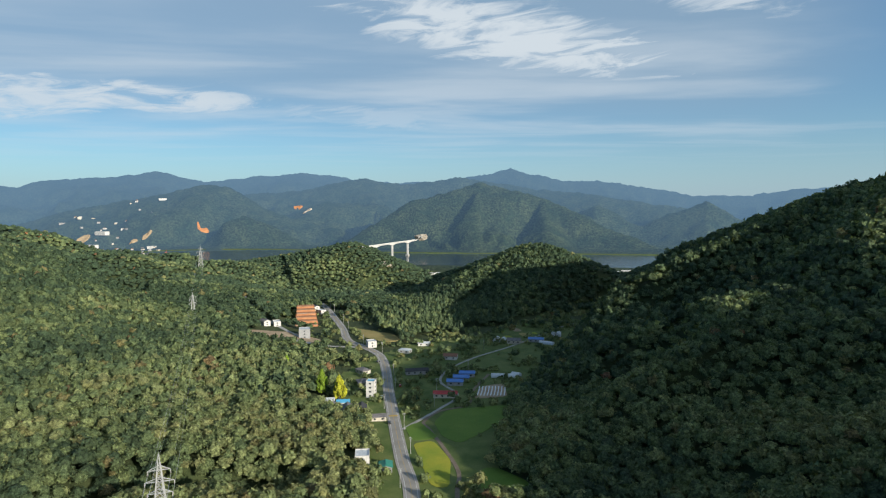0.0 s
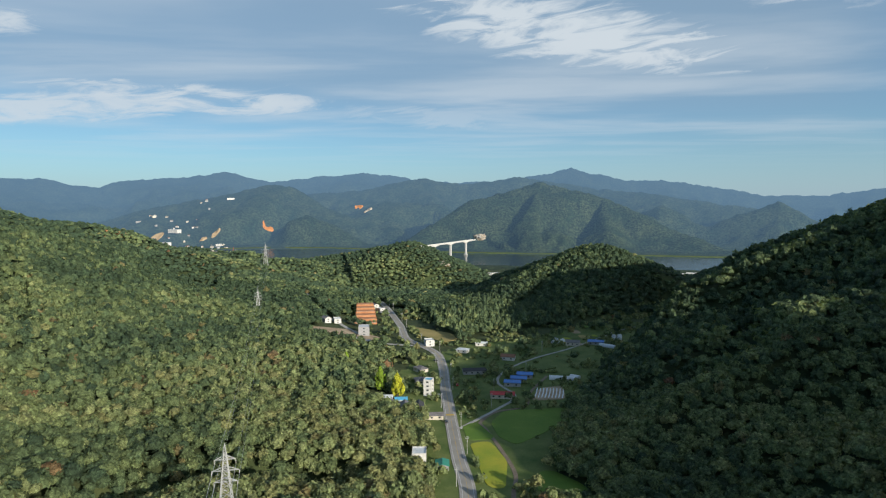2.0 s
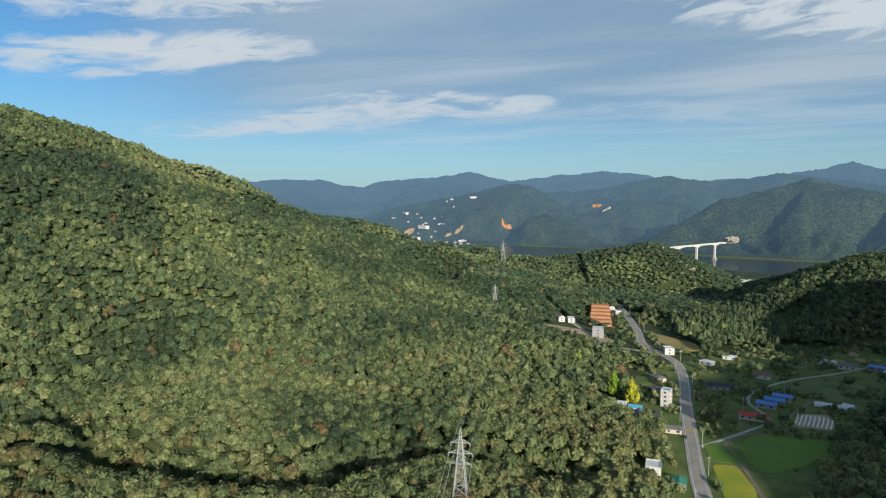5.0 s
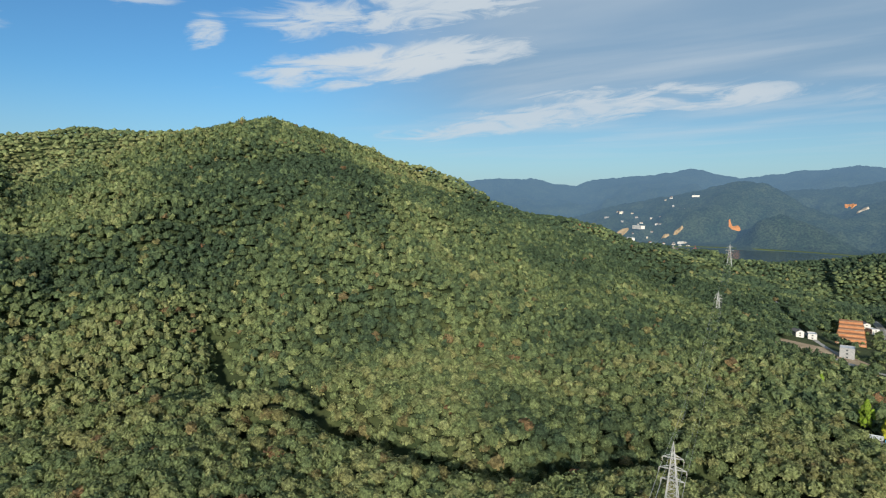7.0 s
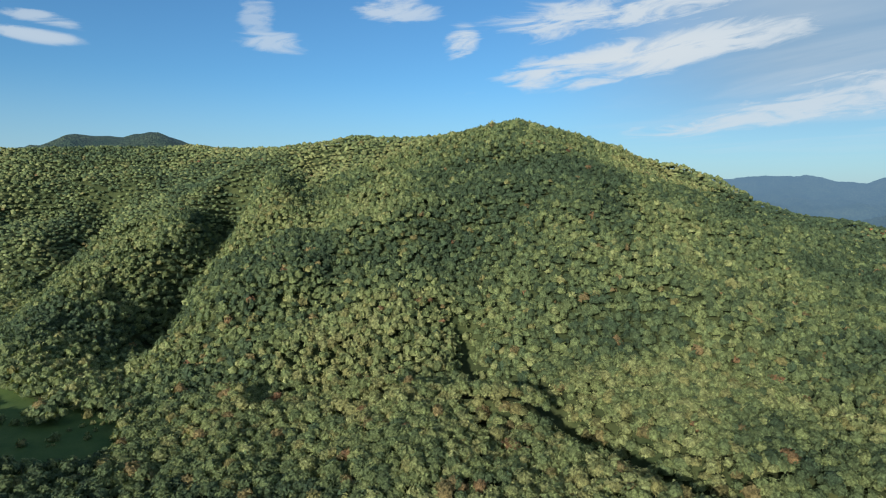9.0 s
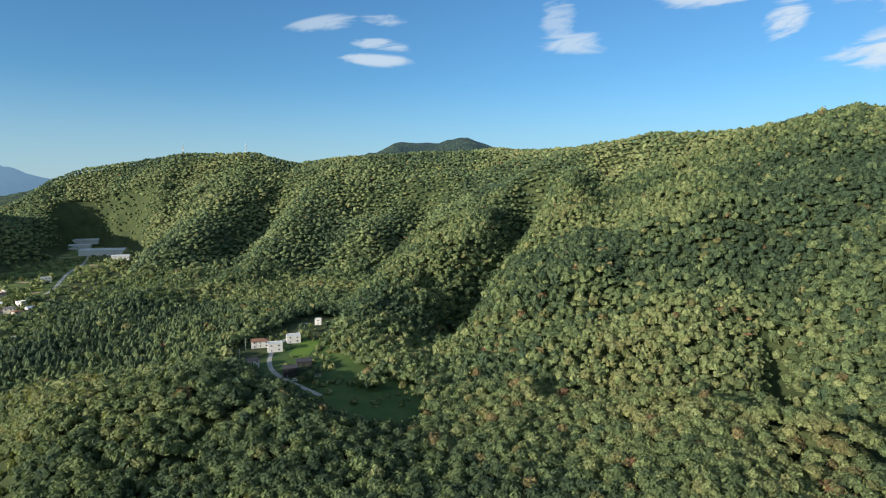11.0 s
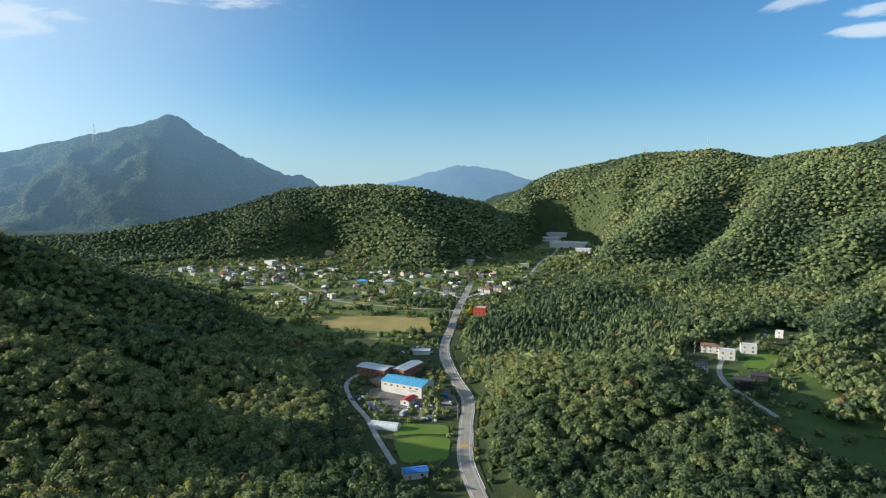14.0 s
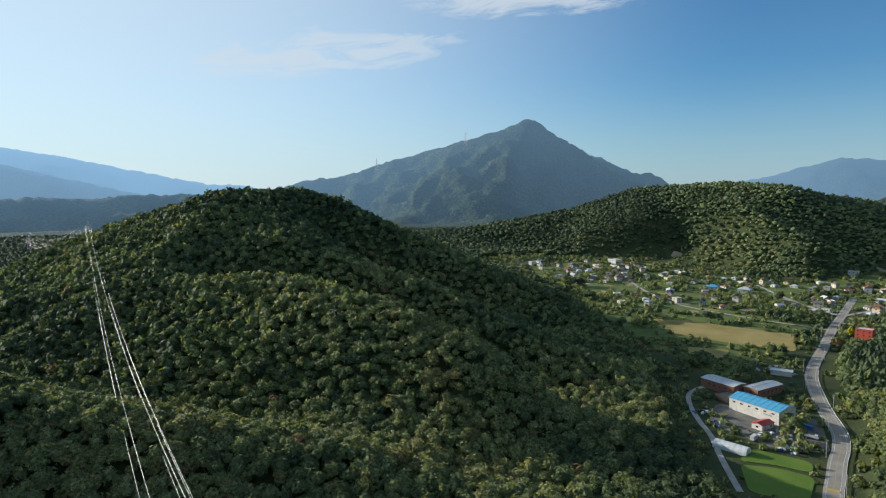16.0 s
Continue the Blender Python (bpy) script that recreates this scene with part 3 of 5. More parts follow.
def glade(cx, cy, r):
    return lambda x, y: (x - cx * SCALE) ** 2 + (y - cy * SCALE) ** 2 < (r * SCALE) ** 2


CLEARINGS = [glade(*g) for g in ((-130, 500, 22), (-125, 560, 26), (-132, 620, 16), (-206, 640, 10), (-116, 679, 12), (-108, 474, 22), (-145, 522, 14), (-64, 326, 12), (-34, 249, 9), (-25, 246, 9), (-155, -178, 13), (-165, -168, 9), (-50, 320, 16), (-160, 385, 6), (-500, -150, 9), (-360, -154, 15), (-408, -164, 17), (-345, -136, 14), (-385, -154, 14), (-425, -148, 12), (-476, -145, 9), (-330, -142, 12), (-325, -120, 14))]



# ---- building kit ----
def part(name, bm, mat, parent, label=""):
    me = bpy.data.meshes.new(name)
    bm.normal_update()
    bm.to_mesh(me)
    bm.free()
    me.materials.append(mat)
    ob = new(name, me)
    ob.parent = parent
    return tagged(ob, label)


def thing(name, x, y, z, turn, label, category, group="", kind=""):
    ob = new(name)
    ob.empty_display_size = 0.5
    ob.matrix_basis = pose(x, y, z, 0, 0, turn)
    return tagged(ob, label, category, group, kind)


def box(bm, cx, cy, cz, sx, sy, sz):
    """A box with its centre and its full sizes."""
    c = bmesh.ops.create_cube(bm, size=1.0, matrix=Matrix.LocRotScale((cx, cy, cz), None, (sx, sy, sz)))
    return c["verts"]


def boxes(*rows):
    bm = bmesh.new()
    for r in rows:
        box(bm, *r)
    return bm


def prism(profile, y0, y1, cap=True):
    """A profile in x and z drawn out along y."""
    bm = bmesh.new()
    a = [bm.verts.new((x, y0, z)) for x, z in profile]
    b = [bm.verts.new((x, y1, z)) for x, z in profile]
    n = len(profile)
    for i in range(n):
        bm.faces.new((a[i], a[(i + 1) % n], b[(i + 1) % n], b[i]))
    if cap:
        bm.faces.new(a[::-1])
        bm.faces.new(b)
    bmesh.ops.recalc_face_normals(bm, faces=bm.faces)
    return bm


def beam(bm, p, q, w):
    """A square bar from p to q."""
    p, q = Vector(p), Vector(q)
    d = q - p
    m = Matrix.Translation((p + q) / 2) @ d.to_track_quat("Z", "Y").to_matrix().to_4x4() @ Matrix.Diagonal((w, w, d.length, 1))
    bmesh.ops.create_cube(bm, size=1.0, matrix=m)


def level(x, y):
    return float(height(np.array([float(x)]), np.array([float(y)]))[0])


def plain(name, c, rough=0.7, spec=0.3, metal=0.0, wear=0.75, scale=0.6):
    return mottled(name, tuple(v * wear for v in c), c, scale, rough, 0.01, scale * 12, spec, metal)


WHITE_WALL = plain("white_render", (0.66, 0.64, 0.60), 0.8)
CREAM_WALL = plain("cream_render", (0.62, 0.56, 0.46), 0.8)
GREY_WALL = plain("grey_render", (0.36, 0.36, 0.36), 0.8)
BROWN_BRICK = plain("brown_brick", (0.30, 0.15, 0.10), 0.85)
BLACK_CLAD = plain("dark_metal_cladding", (0.05, 0.045, 0.045), 0.5)
RED_PAINT = plain("red_render", (0.55, 0.10, 0.06), 0.7)
BLUE_ROOF = plain("blue_sheet_roof", (0.10, 0.42, 0.66), 0.4, 0.5)
DEEP_BLUE_ROOF = plain("deep_blue_sheet_roof", (0.05, 0.20, 0.55), 0.4, 0.5)
RED_ROOF = plain("red_sheet_roof", (0.50, 0.05, 0.05), 0.5, 0.4)
ORANGE_ROOF = plain("terracotta_roof", (0.28, 0.14, 0.09), 0.8)
GREY_ROOF = plain("grey_tile_roof", (0.20, 0.19, 0.19), 0.75, wear=0.6)
DARK_ROOF = plain("dark_shingle_roof", (0.06, 0.06, 0.065), 0.7)
PALE_ROOF = plain("pale_sheet_roof", (0.62, 0.65, 0.66), 0.45, 0.5)
GREEN_ROOF = plain("green_sheet_roof", (0.04, 0.26, 0.18), 0.5, 0.4)
VINYL = plain("greenhouse_film", (0.66, 0.70, 0.72), 0.35, 0.5)
CONCRETE = mottled("concrete", (0.30, 0.29, 0.27), (0.42, 0.41, 0.38), 0.35, 0.85, 0.02)
STEEL = plain("galvanised_steel", (0.60, 0.60, 0.58), 0.5, 0.5, 0.3)
PORCELAIN = plain("insulator_porcelain", (0.45, 0.42, 0.38), 0.3, 0.5)
RED_STEEL = plain("red_painted_steel", (0.55, 0.14, 0.10), 0.5)
WOOD = mottled("weathered_wood", (0.14, 0.11, 0.08), (0.24, 0.19, 0.14), 0.8)
BARK = mottled("bark", (0.07, 0.05, 0.035), (0.15, 0.12, 0.09), 1.5)
FRAME = plain("window_frame", (0.22, 0.22, 0.22), 0.5)
TYRE = plain("tyre_rubber", (0.02, 0.02, 0.02), 0.9)
ASPHALT = mottled("asphalt", (0.25, 0.232, 0.205), (0.34, 0.315, 0.28), 0.12, 0.9, 0.01, 2.0)
OLD_ASPHALT = mottled("sunbleached_road", (0.28, 0.26, 0.235), (0.40, 0.37, 0.33), 0.1, 0.9, 0.01, 2.0)
LANE_CONCRETE = mottled("lane_concrete", (0.28, 0.27, 0.25), (0.40, 0.39, 0.36), 0.2, 0.9, 0.02, 2.0)
WHITE_LINE = plain("white_road_paint", (0.70, 0.70, 0.68), 0.7)
YELLOW_LINE = plain("yellow_road_paint", (0.55, 0.38, 0.10), 0.7)
ROCK = mottled("cut_rock", (0.30, 0.26, 0.21), (0.52, 0.46, 0.38), 0.06, 0.9, 0.6, 0.5)
ORANGE_SOIL = mottled("orange_soil", (0.36, 0.15, 0.07), (0.52, 0.25, 0.12), 0.15, 0.95, 0.15, 1.2)
BARE_SOIL = mottled("bare_soil", (0.26, 0.19, 0.12), (0.42, 0.33, 0.22), 0.12, 0.95, 0.1, 1.0)
YARD_GRAVEL = mottled("yard_gravel", (0.10, 0.098, 0.09), (0.20, 0.19, 0.17), 0.16, 0.95, 0.06, 1.6)
RICE_GREEN = mottled("green_rice", (0.085, 0.160, 0.020), (0.135, 0.205, 0.032), 0.05, 0.85, 0.25, 1.6)
RICE_GOLD = mottled("ripening_rice", (0.20, 0.26, 0.025), (0.36, 0.33, 0.035), 0.05, 0.85, 0.25, 1.6)
DRY_GRASS = mottled("dry_field", (0.22, 0.19, 0.06), (0.36, 0.28, 0.11), 0.04, 0.9, 0.25, 1.2)
MEADOW = mottled("meadow_weeds", (0.060, 0.105, 0.022), (0.150, 0.175, 0.055), 0.07, 0.9, 0.35, 1.0)
DARK_MEADOW = mottled("lush_meadow", (0.040, 0.080, 0.020), (0.070, 0.110, 0.030), 0.08, 0.9, 0.35, 0.9)


def glass_material():
    m, nt, b = material("window_glass", 0.08, 0.6)
    b.inputs["Base Color"].default_value = (0.03, 0.04, 0.05, 1)
    return m


GLASS = glass_material()


def water_material():
    m, nt, b = material("river_water", 0.14, 0.5)
    b.inputs["Base Color"].default_value = (0.03, 0.045, 0.05, 1)
    bump(nt, b, noise_node(nt, 0.12, 4, 0.6), 0.7, 0.5)
    return m


WATER = water_material()


def smooth_line(pts, per=8):
    """A rounded line through the points."""
    p = np.array(pts, float)
    p = np.vstack([2 * p[0] - p[1], p, 2 * p[-1] - p[-2]])
    out = []
    for i in range(1, len(p) - 2):
        for k in range(per):
            t = k / per
            out.append(0.5 * (2 * p[i] + (p[i + 1] - p[i - 1]) * t + (2 * p[i - 1] - 5 * p[i] + 4 * p[i + 1] - p[i + 2]) * t * t + (3 * p[i] - p[i - 1] - 3 * p[i + 1] + p[i + 2]) * t ** 3))
    out.append(p[-2])
    return np.array(out)


def strip(name, line, offset, width, lift, mat, skirt=0.6, z=None):
    """A ribbon laid on the ground beside a line, with a real edge."""
    d = np.gradient(line, axis=0)
    nrm = np.stack([-d[:, 1], d[:, 0]], 1) / np.linalg.norm(d, axis=1)[:, None]
    a, b = line + nrm * (offset - width / 2), line + nrm * (offset + width / 2)
    if z is None:
        z = height(line[:, 0], line[:, 1], False)
    za = z + lift
    n = len(line)
    verts = np.concatenate([np.column_stack([a, za - skirt]), np.column_stack([a, za]), np.column_stack([b, za]), np.column_stack([b, za - skirt])])
    i = np.arange(n - 1)
    faces = np.concatenate([np.stack([k * n + i, (k + 1) * n + i, (k + 1) * n + i + 1, k * n + i + 1], 1)[:, ::-1] for k in range(3)])
    return mesh_object(name, verts, faces, mat, False)


def cut_line(line, step):
    """The line at even steps."""
    s = np.concatenate([[0], np.cumsum(np.linalg.norm(np.diff(line, axis=0), axis=1))])
    t = np.arange(0, s[-1], step)
    return np.column_stack([np.interp(t, s, line[:, 0]), np.interp(t, s, line[:, 1])])


ROAD_LINES, BUILT, PLOTS = [], [], []


def inside(x, y, poly):
    hit = np.zeros(len(x), bool)
    for (x0, y0), (x1, y1) in zip(poly, np.roll(poly, -1, 0)):
        hit ^= ((y0 > y) != (y1 > y)) & (x < (x1 - x0) * (y - y0) / (y1 - y0 + 1e-9) + x0)
    return hit


ROAD = cut_line(smooth_line([(-140, 700), (-112, 610), (-89, 537), (-76, 487), (-60, 463), (-46, 438), (-38, 400), (-33, 360), (-28, 325), (-24, 297), (-18, 258), (-12, 224), (-10, 170), (-17, 100), (-52, 20), (-107, -72),
                             (-150, -132), (-172, -163), (-185, -178), (-197, -189), (-209, -200), (-222, -211), (-234, -224), (-247, -244), (-262, -265), (-281, -289), (-303, -310), (-337, -338), (-381, -375), (-425, -410), (-500, -470)], 8) * SCALE, 3.0)


def make_roads():
    ROAD_LINES.append((ROAD[::4], 9.0))
    road = strip("road", ROAD, 0, 6.8, 0.40, ASPHALT)
    tagged(road, "grey asphalt country road winding through the valley", "road", kind="structure")
    for off in (-3.0, 3.0):
        strip("edge_line", ROAD, off, 0.22, 0.408, WHITE_LINE, 0.004).parent = road
    strip("centre_line", ROAD, 0, 0.22, 0.408, YELLOW_LINE, 0.004).parent = road
    for off in (-3.9, 3.9):
        sh = strip("shoulder", ROAD, off, 1.0, 0.34, OLD_ASPHALT)
        sh.parent = road
    for k in (185, 432):
        hump = strip("speed_hump", ROAD[k:k + 2], 0, 6.0, 0.46, YELLOW_LINE, 0.1)
        hump.parent = road
    lanes = [([(-156, -190), (-168, -217), (-177, -235), (-184, -255), (-192, -273), (-203, -288), (-225, -298)], 3.4),
             ([(-20, 292), (-2, 322), (8, 345), (-2, 372), (4, 400), (22, 430), (50, 462), (78, 500), (98, 530), (130, 560)], 2.4),
             ([(-318, -96), (-352, -134), (-385, -150), (-420, -155), (-455, -152), (-480, -156)], 4.0),
             ([(-60, 463), (-90, 468), (-112, 486), (-140, 520), (-175, 570), (-205, 630)], 4.0),
             ([(-425, -410), (-500, -430), (-580, -455), (-680, -510), (-760, -545), (-850, -600), (-900, -640)], 5.0),
             ([(-381, -375), (-350, -430), (-330, -500), (-350, -600), (-390, -700)], 4.0),
             ([(-425, -410), (-440, -480), (-470, -560)], 4.0)]
    for pts, w in lanes:
        ROAD_LINES.append((metres(pts), w))
        tagged(strip("lane", cut_line(smooth_line(pts) * SCALE, 3.0), 0, w, 0.34, LANE_CONCRETE), "narrow pale concrete farm lane", "lane", kind="structure")


make_roads()


def meadow(name, corners, label, mat, lift=0.14, cell=5.0):
    """Grassland that follows the ground."""
    c = metres(corners)
    gx = np.arange(c[:, 0].min(), c[:, 0].max() + cell, cell)
    gy = np.arange(c[:, 1].min(), c[:, 1].max() + cell, cell)
    x, y = np.meshgrid(gx, gy)
    z = height(x.ravel(), y.ravel()).reshape(x.shape) + lift
    ok = (inside(x.ravel(), y.ravel(), c) & (openness(x.ravel(), y.ravel()) > 0.5)).reshape(x.shape)
    idx = np.arange(x.size).reshape(x.shape)
    full = ok[:-1, :-1] & ok[1:, :-1] & ok[:-1, 1:] & ok[1:, 1:]
    quads = np.stack([idx[:-1, :-1], idx[:-1, 1:], idx[1:, 1:], idx[1:, :-1]], -1)[full]
    ob = mesh_object(name, np.stack([x, y, z], -1).reshape(-1, 3), quads, mat)
    return tagged(ob, label, "meadow", kind="structure")


def field(name, corners, mat, lift, label, category="field"):
    """A plot with a low earth edge, its outline rounded a little."""
    c = metres(corners)
    if category == "meadow":
        return meadow(name, corners, label, mat)
    if category != "yard":
        PLOTS.append(c)
    c = cut_line(np.vstack([c, c[:1]]), 4.0)
    c = (c + np.roll(c, 1, 0) + np.roll(c, -1, 0)) / 3
    z = height(c[:, 0], c[:, 1], False)
    bm = bmesh.new()
    top = [bm.verts.new((x, y, h + lift)) for (x, y), h in zip(c, z)]
    low = [bm.verts.new((x, y, h - 0.5)) for (x, y), h in zip(c, z)]
    mid = bm.verts.new((c[:, 0].mean(), c[:, 1].mean(), z.mean() + lift))
    n = len(c)
    for i in range(n):
        bm.faces.new((top[i], top[(i + 1) % n], mid))
        bm.faces.new((low[i], low[(i + 1) % n], top[(i + 1) % n], top[i]))
    bmesh.ops.recalc_face_normals(bm, faces=bm.faces)
    me = bpy.data.meshes.new(name)
    bm.to_mesh(me)
    bm.free()
    me.materials.append(mat)
    return tagged(new(name, me), label, category, kind="structure")


field("valley_meadow", [(-80, 330), (-60, 300), (-40, 240), (-30, 200), (30, 205), (44, 250), (52, 300), (50, 350), (75, 420), (110, 480), (150, 560), (120, 575), (60, 540), (20, 500), (-30, 470), (-60, 420)], MEADOW, 0.12, "weedy green valley meadow between road and stream", "meadow")
field("rice_field", [(-14, 274), (-5, 278), (3, 256), (2, 230), (-5, 231)], RICE_GOLD, 0.34, "yellow ripening rice paddy beside the road", "rice paddy")
field("rice_field", [(-5, 302), (2, 320), (34, 327), (36, 312), (19, 288), (7, 274), (-1, 283)], RICE_GREEN, 0.34, "bright green rice paddy below the wooded hill", "rice paddy")
field("rice_field", [(15, 247), (21, 249), (33, 235), (36, 218), (14, 220)], RICE_GREEN, 0.34, "green rice paddy in the hill's shade", "rice paddy")
field("weed_plot", [(-19, 296), (-12, 302), (-2, 281), (-15, 277)], RICE_GREEN, 0.34, "bright green vegetable plot beside the road", "plot")
field("vegetable_plot", [(17, 338), (23, 362), (37, 367), (36, 342)], BARE_SOIL, 0.4, "vegetable plot with pale mulched rows", "plot")
field("hill_plot", [(-78, 534), (-42, 510), (-34, 486), (-45, 478), (-66, 499)], DRY_GRASS, 0.4, "dry grassy plot below the pine wood", "plot")
field("rice_field", [(-171, -209), (-159, -189), (-174, -177), (-191, -192), (-183, -203)], RICE_GREEN, 0.34, "green rice paddy beside the curving road", "rice paddy")
field("rice_field", [(-173, -212), (-185, -221), (-200, -203), (-193, -195), (-184, -205)], RICE_GREEN, 0.38, "narrow upper green rice paddy", "rice paddy")
field("golden_field", [(-277, -445), (-301, -430), (-345, -372), (-314, -336), (-297, -352), (-264, -399)], DRY_GRASS, 0.4, "golden dry grass field before the village", "field")
field("golden_field", [(-253, -367), (-276, -351), (-259, -335), (-243, -346)], DRY_GRASS, 0.4, "small golden field edged with shrubs", "field")
field("village_meadow", [(-230, -300), (-300, -330), (-420, -420), (-520, -440), (-520, -560), (-460, -640), (-430, -760), (-300, -800), (-270, -700), (-260, -560), (-230, -420)], MEADOW, 0.12, "green gardens and meadows round the village", "meadow")
field("terrace_meadow", [(-520, -420), (-640, -470), (-780, -520), (-900, -560), (-930, -660), (-860, -640), (-700, -580), (-600, -590), (-520, -540)], MEADOW, 0.12, "terraced meadows rising behind the village", "meadow")
field("hamlet_meadow", [(-352, -152), (-445, -162), (-445, -118), (-385, -95), (-350, -55), (-325, -22), (-262, -20), (-250, -70), (-290, -112)], DARK_MEADOW, 0.3, "lush dark green meadow below the hamlet", "meadow")
field("garden", [(-390, -140), (-430, -142), (-425, -128), (-385, -126)], RICE_GREEN, 0.3, "bright green garden between white houses", "garden")
field("soil_yard", [(-160, 492), (-150, 464), (-112, 446), (-90, 452), (-97, 488), (-118, 504)], BARE_SOIL, 0.5, "bare sandy building plot", "plot")
field("yard", [(-116, 455), (-94, 460), (-101, 484), (-122, 474)], LANE_CONCRETE, 0.75, "pale concrete yard before the grey building", "yard")
field("factory_yard", [(-815, -535), (-855, -552), (-885, -620), (-862, -632), (-808, -572)], BARE_SOIL, 0.4, "bare sandy factory yard", "yard")
field("work_yard", [(-196, -216), (-186, -250), (-205, -270), (-238, -238), (-214, -208)], YARD_GRAVEL, 0.3, "grey gravel yard of the workshop", "yard")


def small_plots():
    """Kitchen gardens and yards between the houses."""
    rng = random.Random(31)
    looks = [(BARE_SOIL, "small bare soil plot"), (DRY_GRASS, "small dry grass plot"), (RICE_GREEN, "small green vegetable plot"), (RICE_GOLD, "small yellow-green crop plot")]
    for cx, cy, r, n in ((-370, -500, 80, 26), (-400, -660, 110, 40), (-500, -490, 90, 30), (-650, -530, 70, 16), (-780, -565, 50, 10), (-310, -610, 60, 12), (80, 520, 45, 14)):
        for _ in range(n):
            x, y = cx + rng.uniform(-r, r), cy + rng.uniform(-r, r)
            if float(plan_openness(np.array([x]), np.array([y]))[0]) < 0.8 or np.min(np.hypot(ROAD[:, 0] - x * SCALE, ROAD[:, 1] - y * SCALE)) < 15:
                continue
            a, w, l = rng.uniform(0, 3.14) if r > 60 else 0.2, rng.uniform(4, 9), rng.uniform(7, 16)
            ca, sa = math.cos(a), math.sin(a)
            mat, lab = rng.choice(looks)
            field("garden_plot", [(x + ca * u * w - sa * v * l, y + sa * u * w + ca * v * l) for u, v in ((-0.5, -0.5), (0.5, -0.5), (0.5, 0.5), (-0.5, 0.5))], mat, rng.uniform(0.3, 0.4), lab, "plot")


small_plots()


def make_river():
    line = cut_line(smooth_line(RIVER) * SCALE, 20.0)
    w = strip("water", line, 0, 330 * SCALE, 0, WATER, 1.0, np.full(len(line), RIVER_Z * SCALE))
    tagged(w, "calm grey-blue river below the mountains", "river", kind="structure")
    tagged(strip("river_bank", line, -172 * SCALE, 34 * SCALE, 3.0, MEADOW, 4.0, np.full(len(line), RIVER_Z * SCALE)), "pale green grassy far river bank", "river bank", kind="structure")


make_river()


def make_stream():
    line = cut_line(smooth_line([(8, 190), (5, 223), (6, 244), (0, 269), (-7, 292), (-10, 302), (-2, 318), (13, 328), (17, 353), (29, 388)]) * SCALE, 2.5)
    tagged(strip("stream_bed", line, 0, 2.4, 0.3, WOOD, 0.8), "stony stream bed beside the paddies", "stream", kind="structure")


make_stream()


# ---- buildings ----
def window(parent, x, y, z, w, h, axis):
    """A framed pane on a wall that faces along an axis: 0 x, 1 y; the frame stands a little proud."""
    t = 0.12
    f = boxes((x, y, z, t, w, h)) if axis == 0 else boxes((x, y, z, w, t, h))
    fr = part("window", f, FRAME, parent, "dark window")
    g = boxes((x, y, z, t + 0.06, w - 0.24, h - 0.24)) if axis == 0 else boxes((x, y, z, w - 0.24, t + 0.06, h - 0.24))
    part("pane", g, GLASS, fr)


